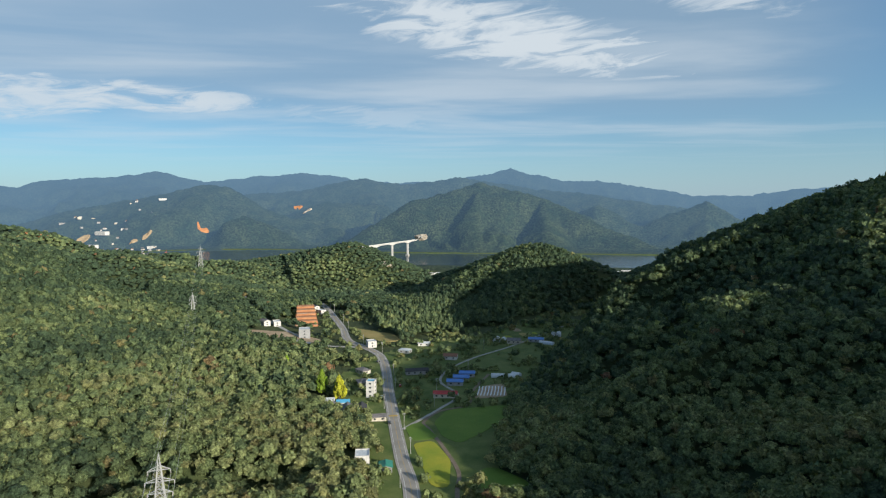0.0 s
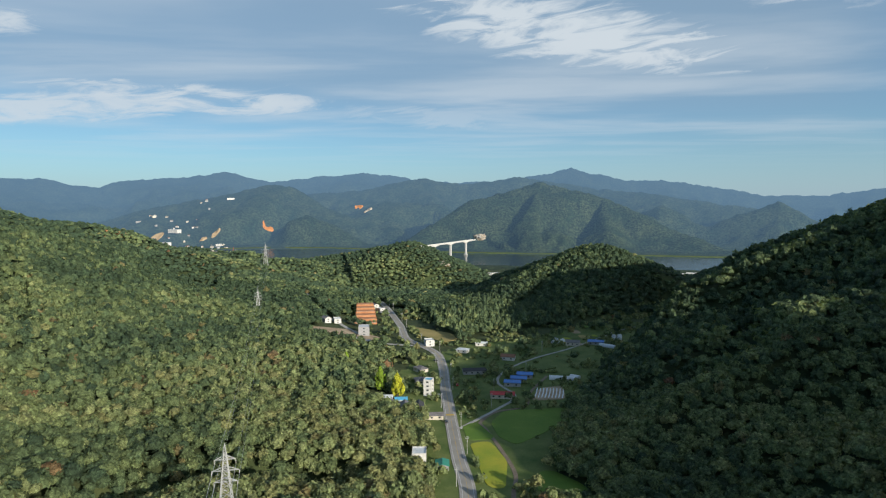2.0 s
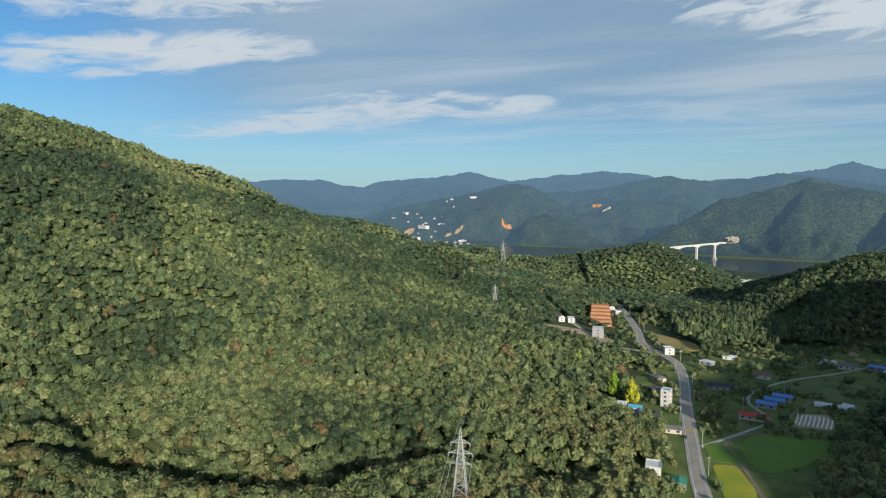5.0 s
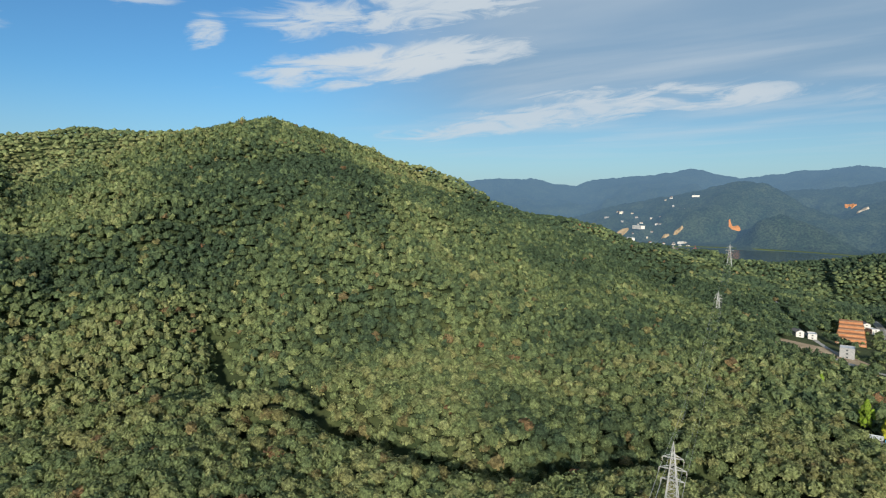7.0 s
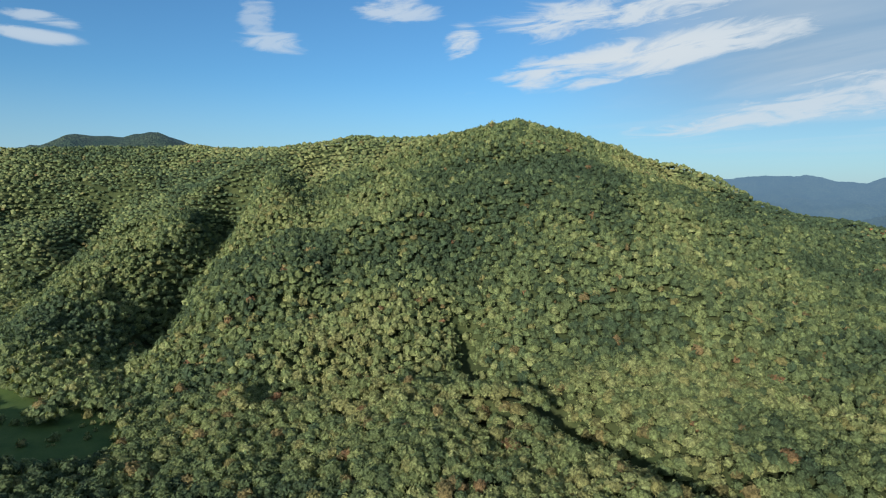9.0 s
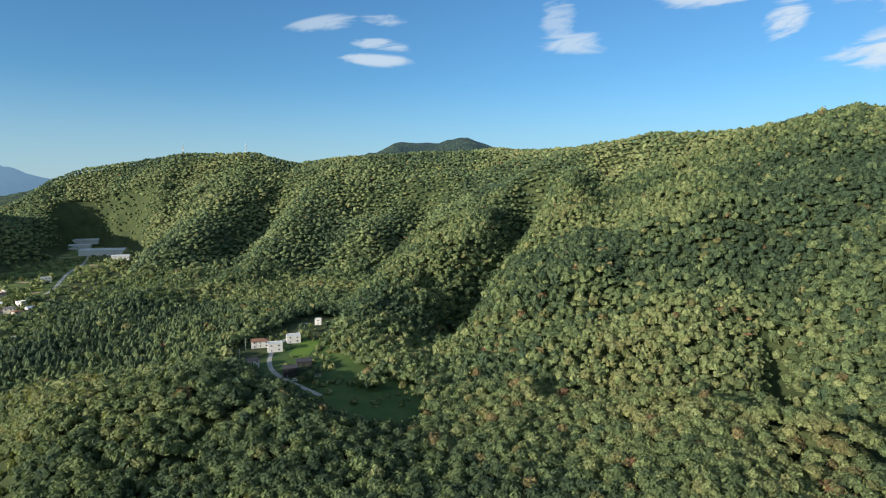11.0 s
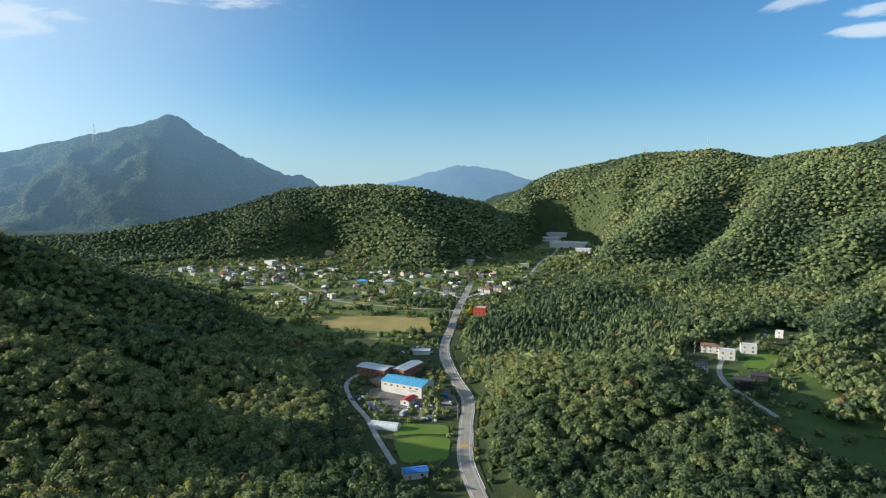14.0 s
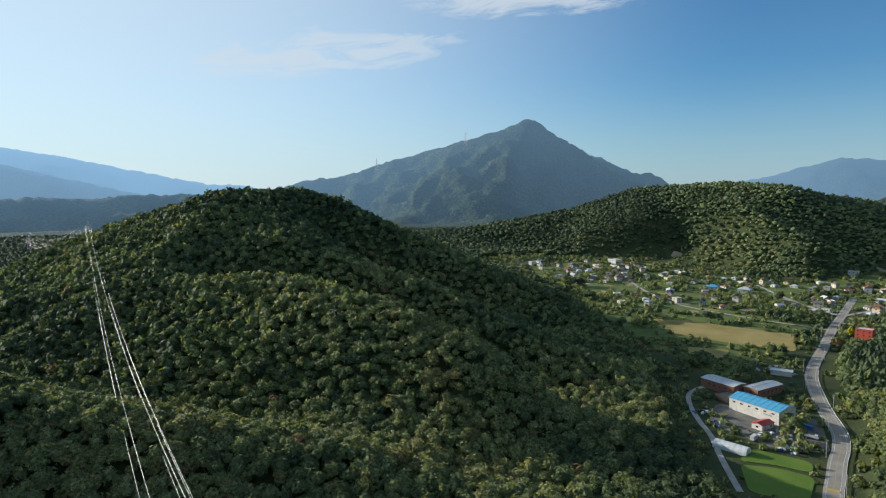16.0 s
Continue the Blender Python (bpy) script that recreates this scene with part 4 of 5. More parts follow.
def house(x, y, turn, w, l, h, roof="gable", wall=None, cover=None, label="", storeys=1, rise=None, name="house", category="house", group="", windows=True, lift=0.0):
    """A house with its ridge along its own y: walls, roof with eaves, windows, door."""
    wall, cover = wall or WHITE_WALL, cover or GREY_ROOF
    x, y = x * SCALE, y * SCALE
    ob = thing(name, x, y, level(x, y) + 0.2 + lift, turn, label, category, group)
    BUILT.append((x, y, max(w, l) * 0.5 + 1.5))
    rise = rise if rise is not None else w * 0.22
    if roof == "gable":
        part("wall", prism([(-w / 2, -1.5), (w / 2, -1.5), (w / 2, h), (0, h + rise - 0.05), (-w / 2, h)], -l / 2, l / 2), wall, ob)
        e, t = 0.5, 0.22
        k = rise / (w / 2)
        r = part("roof", prism([(-w / 2 - e, h - e * k + 0.05), (0, h + rise + 0.05), (w / 2 + e, h - e * k + 0.05), (w / 2 + e, h - e * k + t + 0.05), (0, h + rise + t + 0.05), (-w / 2 - e, h - e * k + t + 0.05)], -l / 2 - e, l / 2 + e), cover, ob)
        part("ridge_cap", boxes((0, 0, h + rise + t + 0.1, 0.35, l + 2 * e, 0.14)), cover, r)
    elif roof == "hip":
        part("wall", boxes((0, 0, h / 2 - 0.75, w, l, h + 1.5)), wall, ob)
        bm = bmesh.new()
        e = 0.6
        a = [bm.verts.new(v) for v in ((-w / 2 - e, -l / 2 - e, h), (w / 2 + e, -l / 2 - e, h), (w / 2 + e, l / 2 + e, h), (-w / 2 - e, l / 2 + e, h))]
        b = [bm.verts.new((0, -max(0.3, l / 2 - w / 2), h + rise)), bm.verts.new((0, max(0.3, l / 2 - w / 2), h + rise))]
        for f in ((a[0], a[1], b[0]), (a[1], a[2], b[1], b[0]), (a[2], a[3], b[1]), (a[3], a[0], b[0], b[1]), (a[3], a[2], a[1], a[0])):
            bm.faces.new(f)
        r = part("roof", bm, cover, ob)
        part("eave_board", boxes((0, 0, h - 0.06, w + 1.24, l + 1.24, 0.2)), cover, r)
    else:
        part("wall", boxes((0, 0, h / 2 - 0.75, w, l, h + 1.5)), wall, ob)
        r = part("roof", boxes((0, 0, h + 0.06, w - 0.5, l - 0.5, 0.12)), cover, ob)
        part("parapet", boxes((-w / 2 + 0.1, 0, h + 0.3, 0.26, l + 0.06, 0.6), (w / 2 - 0.1, 0, h + 0.3, 0.26, l + 0.06, 0.6), (0, -l / 2 + 0.1, h + 0.3, w - 0.32, 0.26, 0.6), (0, l / 2 - 0.1, h + 0.3, w - 0.32, 0.26, 0.6)), wall, r)
    if windows:
        step = h / storeys
        for s in range(storeys):
            z = step * (s + 0.55)
            n = max(1, int(l // 4.5))
            for i in range(n):
                yy = (i + 0.5) / n * l - l / 2
                for sx in (-1, 1):
                    if s == 0 and i == 0 and sx == 1:
                        part("door", boxes((w / 2, yy, 1.05, 0.16, 1.0, 2.1)), FRAME, ob, "dark front door")
                    else:
                        window(ob, sx * w / 2, yy, z, 1.5, 1.3, 0)
            for sy in (-1, 1):
                window(ob, 0, sy * l / 2, z, min(1.8, w * 0.3), 1.3, 1)
    return ob


def greenhouse(x, y, turn, w, l, label, mat=None):
    x, y = x * SCALE, y * SCALE
    ob = thing("greenhouse", x, y, level(x, y) + 0.15, turn, label, "greenhouse", "vinyl greenhouses")
    prof = [(math.cos(a) * w / 2, max(0, math.sin(a)) * w * 0.45 + 0.6) for a in np.linspace(0, math.pi, 11)]
    part("film", prism([(w / 2, -0.4)] + prof + [(-w / 2, -0.4)], -l / 2, l / 2), mat or VINYL, ob)
    for k in range(int(l // 3) + 1):
        yy = -l / 2 + k * 3
        bm = bmesh.new()
        for p, q in zip(prof[:-1], prof[1:]):
            beam(bm, (p[0] * 1.01, yy, p[1] + 0.03), (q[0] * 1.01, yy, q[1] + 0.03), 0.09)
        part("hoop", bm, STEEL, ob)
    part("door", boxes((0, l / 2 + 0.03, 0.9, 1.4, 0.08, 1.9)), STEEL, ob)


def workshop():
    """The long pale hall with the bright blue roof."""
    w, l, h = 18.0, 35.0, 8.0
    ob = house(-217, -252, 17, w, l, h, "gable", WHITE_WALL, BLUE_ROOF, "long white workshop hall with a bright blue sheet roof", 1, 2.3, "workshop", "workshop", windows=False)
    for i in range(6):
        window(ob, -w / 2, -14 + i * 5.5, 5.6, 2.0, 1.1, 0)
        window(ob, w / 2, -14 + i * 5.5, 5.9, 2.0, 1.0, 0)
    for i in range(9):
        part("wall_seam", boxes((w / 2 + 0.02, -16 + i * 4, 4.0, 0.1, 0.1, 8.0)), STEEL, ob)
        for sx in (-1, 1):
            bm = bmesh.new()
            beam(bm, (sx * (w / 2 + 0.4), -16 + i * 4, h + 0.22), (sx * 0.2, -16 + i * 4, h + 2.6), 0.14)
            part("roof_seam", bm, BLUE_ROOF, ob)
    part("sign_bar", boxes((w / 2 + 0.06, 10, 4.2, 0.12, 6.0, 0.9)), GREY_WALL, ob, "plain grey sign bar")
    part("shutter", boxes((-3, l / 2 + 0.05, 2.6, 5.0, 0.14, 5.2)), STEEL, ob, "grey steel roller shutter")
    part("canopy", boxes((4.2, l / 2 + 2.0, 4.2, 6.0, 4.0, 0.25)), GREY_WALL, ob)
    for i in range(4):
        part("roof_vent", boxes((0, -12 + i * 8, h + 2.75, 0.9, 0.9, 0.8)), BLUE_ROOF, ob)


workshop()
house(-222, -287, 17, 14, 27, 6.6, "gable", BROWN_BRICK, PALE_ROOF, "brown brick shed with a pale sheet roof", 1, 1.0, "shed", "shed")
house(-238, -276, 107, 11, 29, 6.0, "gable", BROWN_BRICK, PALE_ROOF, "low brown brick shed with a pale metal roof", 1, 0.9, "shed", "shed")
house(-213, -272, 17, 11, 11, 4.4, "flat", BLACK_CLAD, DARK_ROOF, "small dark annex between the sheds", windows=False, name="annex", category="shed")
house(-206, -238, 107, 7, 12, 3.2, "gable", WHITE_WALL, RED_ROOF, "low white office with a dull red roof", 1, 1.0)
house(-155, -176, 60, 7, 13, 3.6, "gable", WHITE_WALL, DEEP_BLUE_ROOF, "small white shed with a vivid blue roof", 1, 0.9, "shed", "shed")
greenhouse(-177, -222, 30, 7.5, 19, "pale vinyl tunnel greenhouse beside the paddies")
house(-271, -300, 45, 8, 15, 3.4, "gable", WHITE_WALL, PALE_ROOF, "open-sided white roadside shelter", 1, 0.8, "shelter", "shelter", windows=False)
house(-378, -345, 30, 11, 14, 11, "flat", RED_PAINT, PALE_ROOF, "bright red three-storey building on the village corner", 3)
house(-392, -340, 30, 14, 16, 4.0, "flat", WHITE_WALL, PALE_ROOF, "low pale shop behind the red building", 1)
# front village
house(-41, 343, -8, 6.4, 7.0, 12.5, "flat", WHITE_WALL, BLUE_ROOF, "narrow white four-storey house with a blue-grey roof terrace", 4)
house(-50, 313, 8, 8, 11, 3.4, "gable", CREAM_WALL, GREY_ROOF, "old farmhouse with a weathered grey tile roof", 1, 2.2)
house(-43, 316, 8, 7, 12, 3.4, "gable", CREAM_WALL, DARK_ROOF, "old farmhouse with a dark tile roof", 1, 2.2)
house(-57, 312, 8, 7, 10, 3.2, "gable", GREY_WALL, GREY_ROOF, "old grey barn beside the farmhouses", 1, 2.0, "barn", "barn")
house(-54, 325, 98, 6, 9, 3.0, "gable", WHITE_WALL, BLUE_ROOF, "small white shed with a blue roof", 1, 1.0, "shed", "shed")
house(-35, 305, 98, 6, 16, 2.8, "gable", CREAM_WALL, GREY_ROOF, "long low storehouse with a grey roof", 1, 1.2, "storehouse", "storehouse")
house(-34, 250, 6, 8, 10, 6.2, "flat", WHITE_WALL, PALE_ROOF, "white two-storey house with a roof terrace among trees", 2)
house(-24, 247, 6, 7, 8, 2.8, "gable", GREY_WALL, GREEN_ROOF, "shed with a green sheet roof", 1, 1.0, "shed", "shed")
house(1, 342, 88, 7, 18, 3.2, "gable", CREAM_WALL, RED_ROOF, "long low barn with a bright red roof", 1, 1.3, "barn", "barn")
for i in range(3):
    house(7 + i * 4, 366 + i * 9, 85, 8.5, 13, 3.2, "gable", GREY_WALL, DEEP_BLUE_ROOF, "grey farm shed with a blue sheet roof", 1, 1.2, "shed", "shed", "blue farm sheds")
house(-17, 390, 100, 8, 20, 3.2, "gable", GREY_WALL, DARK_ROOF, "long dark-roofed barn beside the road", 1, 1.4, "barn", "barn")
house(-28, 446, 70, 8, 11, 3.0, "hip", WHITE_WALL, PALE_ROOF, "house with a pale metal roof among shrubs", 1, 1.4)
house(-15, 468, 90, 6, 12, 2.8, "gable", WHITE_WALL, PALE_ROOF, "low shed with a pale roof", 1, 0.9, "shed", "shed")
house(5, 427, 80, 8, 13, 3.4, "gable", WHITE_WALL, ORANGE_ROOF, "white house with a reddish roof", 1, 1.6)
house(-55, 465, 20, 9, 10, 6.0, "flat", WHITE_WALL, PALE_ROOF, "white two-storey house with terraces on the road bend", 2)
house(-49, 366, 20, 8, 10, 3.2, "hip", CREAM_WALL, GREY_ROOF, "old house with a grey-brown tile roof", 1, 1.8)
house(-52, 392, 40, 8, 12, 3.2, "hip", CREAM_WALL, GREY_ROOF, "roadside house with a brownish tile roof", 1, 1.8)
house(-62, 325, 98, 5, 9, 2.8, "gable", WHITE_WALL, PALE_ROOF, "small white cottage below the poplars", 1, 1.0)
house(55, 476, 80, 10, 14, 3.4, "gable", CREAM_WALL, GREY_ROOF, "farmhouse with a grey roof in the shaded valley", 1, 1.6)
house(73, 480, 80, 9, 16, 3.2, "gable", GREY_WALL, DEEP_BLUE_ROOF, "farm shed with a blue roof in the shaded valley", 1, 1.2, "shed", "shed")
for gx, gy, ga, gl in ((42, 484, -15, 16), (47, 482, -15, 16), (90, 500, -12, 18), (95, 502, -12, 18), (80, 471, 60, 16), (46, 384, 60, 8), (38, 381, 84, 22)):
    greenhouse(gx, gy, ga, 5.5, gl, "white vinyl tunnel greenhouse in the shaded valley")
# upper front village
house(-112, 492, 12, 12, 13, 10.0, "flat", GREY_WALL, PALE_ROOF, "grey three-storey building with a glazed front", 3)
for hx, hy, lab in ((-152, 520, "white two-storey house at the wood's edge"), (-143, 524, "white house with a flat roof"), (-206, 637, "white house high at the forest edge"), (-121, 606, "white house beside the terraced slope"), (-132, 632, "pale house above the terraces"), (-116, 679, "white farmhouse at the forest edge"), (-146, 672, "long pale shed at the forest edge")):
    house(hx, hy, 15 + hx % 30, 8, 12, 5.0, "flat" if hx % 2 else "gable", WHITE_WALL, PALE_ROOF if hx % 2 else GREY_ROOF, lab, 2, group="upper village houses")
# hamlet in the side valley
house(-408, -166, 25, 11, 16, 6.0, "hip", WHITE_WALL, ORANGE_ROOF, "white house with a reddish hipped roof", 2, 1.8)
house(-399, -152, 25, 10, 13, 7.4, "flat", WHITE_WALL, PALE_ROOF, "white cubic two-storey house", 2)
house(-422, -147, 25, 10, 13, 7.0, "flat", WHITE_WALL, PALE_ROOF, "white two-storey house with a roof terrace", 2)
house(-476, -145, 10, 6, 7, 6.0, "flat", WHITE_WALL, PALE_ROOF, "small white house at the wood's edge", 2)
house(-360, -154, 60, 10, 14, 6.6, "gable", WHITE_WALL, DARK_ROOF, "white two-storey house with a dark roof", 2, 1.6)
house(-349, -124, 25, 9, 11, 7.2, "gable", BLACK_CLAD, DARK_ROOF, "dark-clad house with a dark roof", 2, 1.4)
house(-362, -120, 25, 9, 12, 7.6, "gable", BLACK_CLAD, DARK_ROOF, "taller dark-clad house with a dark roof", 2, 1.4)
house(-350, -108, 25, 4, 6, 2.6, "flat", CREAM_WALL, PALE_ROOF, "small beige shed beside the dark houses", 1, name="shed", category="shed")
house(-284, -76, 65, 3, 10, 1.6, "gable", WHITE_WALL, PALE_ROOF, "low white cover in the meadow", 1, 0.5, "shed", "shed", windows=False)
# village behind the golden field
house(-408, -548, 40, 12, 16, 5.0, "hip", WHITE_WALL, BLUE_ROOF, "white hall with a bright blue hipped roof", 1, 2.6)
house(-427, -525, 40, 12, 16, 5.0, "hip", WHITE_WALL, PALE_ROOF, "white hall with a pale hipped roof", 1, 3.0)
house(-629, -497, 40, 10, 14, 7.0, "flat", WHITE_WALL, PALE_ROOF, "white two-storey house on a terrace", 2)
house(-403, -743, 15, 14, 20, 8.0, "flat", WHITE_WALL, PALE_ROOF, "large white house above the village", 2)
house(-601, -567, 40, 10, 14, 8.0, "flat", WHITE_WALL, PALE_ROOF, "white villa on the shaded terraces", 2)
for fx, fy, fw, fl, fh in ((-845, -575, 50, 80, 9), (-925, -668, 18, 72, 8), (-885, -640, 20, 40, 8), (-800, -520, 18, 30, 7)):
    house(fx, fy, 25, fw, fl, fh, "gable", WHITE_WALL, PALE_ROOF, "large white factory hall with a pale roof", 1, 2.0, "factory_hall", "factory", "factory halls", windows=fw < 40)


def village_houses():
    """Crowded village houses, scattered along the lanes."""
    rng = random.Random(5)
    looks = [(WHITE_WALL, ORANGE_ROOF, "white village house with a brown tile roof"), (CREAM_WALL, GREY_ROOF, "cream village house with a grey tile roof"),
             (WHITE_WALL, PALE_ROOF, "white village house with a pale roof"), (CREAM_WALL, ORANGE_ROOF, "cream village house with a terracotta roof"), (GREY_WALL, DARK_ROOF, "grey village house with a dark roof")]
    placed = [(-408, -548), (-427, -525), (-403, -743)]
    zones = [(-430, -450, 26, 7), (-470, -435, 42, 18), (-390, -640, 60, 18), (-370, -715, 58, 30), (-330, -660, 42, 14), (-360, -510, 45, 10), (-310, -520, 32, 7), (-545, -495, 28, 10), (-500, -540, 40, 10), (-300, -760, 32, 8), (-440, -590, 40, 10)]
    for cx, cy, r, n in zones:
        tries = 0
        while n and tries < 200:
            tries += 1
            a, q = rng.uniform(0, 6.28), r * math.sqrt(rng.random())
            x, y = cx + math.cos(a) * q, cy + math.sin(a) * q
            if any((x - u) ** 2 + (y - v) ** 2 < 11.5 ** 2 for u, v in placed) or np.min(np.hypot(ROAD[:, 0] - x * SCALE, ROAD[:, 1] - y * SCALE)) < 13:
                continue
            placed.append((x, y))
            n -= 1
            wall, cover, label = rng.choice(looks)
            kind = rng.choice(["gable", "hip", "hip", "flat"])
            storeys = rng.choice([1, 1, 2])
            house(x, y, rng.uniform(0, 180), rng.uniform(6, 8), rng.uniform(7.5, 10.5), 2.9 * storeys, kind, wall, cover if kind != "flat" else PALE_ROOF, label, storeys, rng.uniform(1.4, 2.2), group="village houses")


village_houses()


def town():
    """The town at the foot of the far hills."""
    rng = random.Random(9)
    for i in range(130):
        az = rng.uniform(24.0, 38.0)
        d = rng.uniform(1780, 2520)
        x, y, _ = spot(az, 0, d)
        big = rng.random() < 0.12
        w, l, h = (rng.uniform(10, 16), rng.uniform(22, 40), rng.uniform(6, 10)) if big else (rng.uniform(7, 10), rng.uniform(9, 14), rng.uniform(3, 6))
        house(x, y, rng.uniform(0, 180), w, l, h, "flat" if big else "hip", rng.choice([WHITE_WALL, CREAM_WALL, GREY_WALL]), PALE_ROOF if big else rng.choice([PALE_ROOF, ORANGE_ROOF, GREY_ROOF]),
              "large pale town block far off" if big else "small pale town house far off", 3 if big else 1, 2.0, "town_block" if big else "house", "building" if big else "house", "distant town", windows=False)


town()


# ---- pylons and wires ----
def pylon(x, y, turn, tall, base, label, steel=None, name="transmission_pylon"):
    steel = steel or STEEL
    ob = thing(name, x, y, level(x, y), turn, label, "pylon", "transmission pylons")
    top = 0.5

    def at(k, sx, sy):
        s = base / 2 * (1 - k) + top * k
        return Vector((sx * s, sy * s, tall * 0.9 * k))

    for sx, sy in ((1, 1), (1, -1), (-1, 1), (-1, -1)):
        bm = bmesh.new()
        beam(bm, at(0, sx, sy) - Vector((0, 0, 1)), at(1, sx, sy), 0.24)
        part("leg", bm, steel, ob)
    bm = bmesh.new()
    steps = [0, 0.16, 0.3, 0.42, 0.53, 0.63, 0.72, 0.8, 0.87, 0.94, 1.0]
    for k0, k1 in zip(steps[:-1], steps[1:]):
        for (ax, ay), (bx, by) in (((1, 1), (1, -1)), ((1, -1), (-1, -1)), ((-1, -1), (-1, 1)), ((-1, 1), (1, 1))):
            beam(bm, at(k0, ax, ay), at(k1, bx, by), 0.13)
            beam(bm, at(k0, bx, by), at(k1, ax, ay), 0.13)
            beam(bm, at(k1, ax, ay), at(k1, bx, by), 0.12)
    part("bracing", bm, steel, ob)
    bm = bmesh.new()
    for sx, sy in ((1, 1), (1, -1), (-1, 1), (-1, -1)):
        beam(bm, at(1, sx, sy), (0, 0, tall), 0.16)
    part("peak", bm, steel, ob)
    tips = []
    for k, reach in ((0.66, 4.6), (0.79, 5.4), (0.92, 4.2)):
        reach *= tall / 40
        z = tall * 0.9 * k
        bm = bmesh.new()
        for s in (-1, 1):
            for sy in (-0.5, 0.5):
                beam(bm, (0, sy, z), (s * reach, 0, z), 0.16)
                beam(bm, (0, sy, z + 1.9), (s * reach, 0, z), 0.14)
            for q in (0.35, 0.7):
                beam(bm, (s * reach * q, 0.3 * (1 - q), z), (s * reach * q, 0.3 * (1 - q), z + 1.9 * (1 - q)), 0.1)
        arm = part("cross_arm", bm, steel, ob)
        for s in (-1, 1):
            bm = bmesh.new()
            for j in range(6):
                bmesh.ops.create_cone(bm, cap_ends=True, segments=8, radius1=0.17, radius2=0.10, depth=0.22, matrix=Matrix.Translation((s * reach, 0, z - 0.2 - 0.28 * j)))
            beam(bm, (s * reach, 0, z), (s * reach, 0, z - 2.0), 0.05)
            part("insulator", bm, PORCELAIN, arm)
            tips.append(ob.matrix_basis @ Vector((s * reach, 0, z - 2.0)))
    tips.append(ob.matrix_basis @ Vector((0, 0, tall)))
    return tips


def wires(a, b, sag, thick):
    """The wires of one span, hanging between two pylons, each span's wires one run of line."""
    for p, q in zip(a, b):
        cu = bpy.data.curves.new("power_line", "CURVE")
        cu.dimensions, cu.bevel_depth, cu.bevel_resolution = "3D", thick, 0
        sp = cu.splines.new("POLY")
        n = 24
        sp.points.add(n)
        for i in range(n + 1):
            t = i / n
            v = p.lerp(q, t)
            sp.points[i].co = (v.x, v.y, v.z - 4 * sag * t * (1 - t), 1)
        cu.materials.append(STEEL)
        tagged(new("power_line", cu), "thin pale high-voltage wire between pylons", "power line", "high-voltage wires")


def on(az, d):
    return tuple(metres(spot(az, 0, d)[:2]))


LINE = [(25.45, 197, 18, 35.6), (22.25, 560, 18, 33), (21.5, 900, 18, 51.3), (190.5, 138, 14, 45), (197.0, 620, 20, 66), (201, 1050, 20, 60)]
TIPS = []
for az, d, turn, top_z in LINE:
    tall = max(24.0, top_z * SCALE - level(*on(az, d)))
    TIPS.append(pylon(*on(az, d), turn, tall, tall * 0.2, "pale lattice steel pylon rising from the forest"))
for i, j, sag, thick in ((0, 1, 12, 0.025), (1, 2, 12, 0.025), (0, 3, 11, 0.06), (3, 4, 22, 0.09), (4, 5, 19, 0.09)):
    wires(TIPS[i], TIPS[j], sag, thick)
pylon(*on(24.2, 1500), 10, 58, 11, "red and white lattice pylon far off", RED_STEEL)
for az, d, tall in ((173.2, 1960, 44), (165.0, 1900, 48), (156.0, 1700, 44), (146.9, 1640, 42), (118.0, 1210, 26), (112.9, 1160, 26)):
    pylon(*on(az, d), 20, tall * SCALE, tall * 0.26, "slim lattice pylon on a distant ridge")


# ---- bridge ----
def bridge():
    """A haunched box-girder viaduct from behind the low hill to the tunnel mouth in the mountain."""
    end, near = Vector(metres(spot(2.5, -3.66, 1725))), Vector(metres(spot(6.35, -4.15, 1512)))
    start = end + (near - end) * 1.9
    run = end - start
    ob = thing("viaduct", start.x, start.y, start.z, math.degrees(math.atan2(run.y, run.x)) - 90, "white concrete viaduct running into a mountain portal", "bridge")
    length, rise = Vector((run.x, run.y)).length, run.z
    piers = [length * k for k in (0.28, 0.49, 0.68, 0.88)]
    n = 60
    bm = bmesh.new()
    rings = []
    for k in range(n + 1):
        yy = length * k / n
        deep = 3.2 + 5.0 * math.exp(-(min(abs(yy - p) for p in piers) / 18.0) ** 2)
        z = rise * k / n
        rings.append([bm.verts.new((x, yy, z + h)) for x, h in ((-6, 0), (6, 0), (6, -0.9), (3, -1.4), (2.8, -deep), (-2.8, -deep), (-3, -1.4), (-6, -0.9))])
    for a, b in zip(rings[:-1], rings[1:]):
        for i in range(8):
            bm.faces.new((a[i], a[(i + 1) % 8], b[(i + 1) % 8], b[i]))
    bm.faces.new(rings[0][::-1])
    bm.faces.new(rings[-1])
    bmesh.ops.recalc_face_normals(bm, faces=bm.faces)
    part("deck", bm, WHITE_WALL, ob)
    for sx in (-5.8, 5.8):
        bm = bmesh.new()
        beam(bm, (sx, 0, 0.6), (sx, length, rise + 0.6), 1.2)
        part("parapet", bm, WHITE_WALL, ob)
    for yy in piers:
        top = rise * yy / length - 5
        low = RIVER_Z * SCALE - start.z - 6
        pier = part("pier", boxes((0, yy, (top + low) / 2, 5.6, 5.0, top - low)), WHITE_WALL, ob)
        part("pier_head", boxes((0, yy, top - 1.2, 7.5, 6.4, 2.4)), WHITE_WALL, pier)
        part("footing", boxes((0, yy, low + 7, 12, 11, 6)), CONCRETE, pier)


bridge()


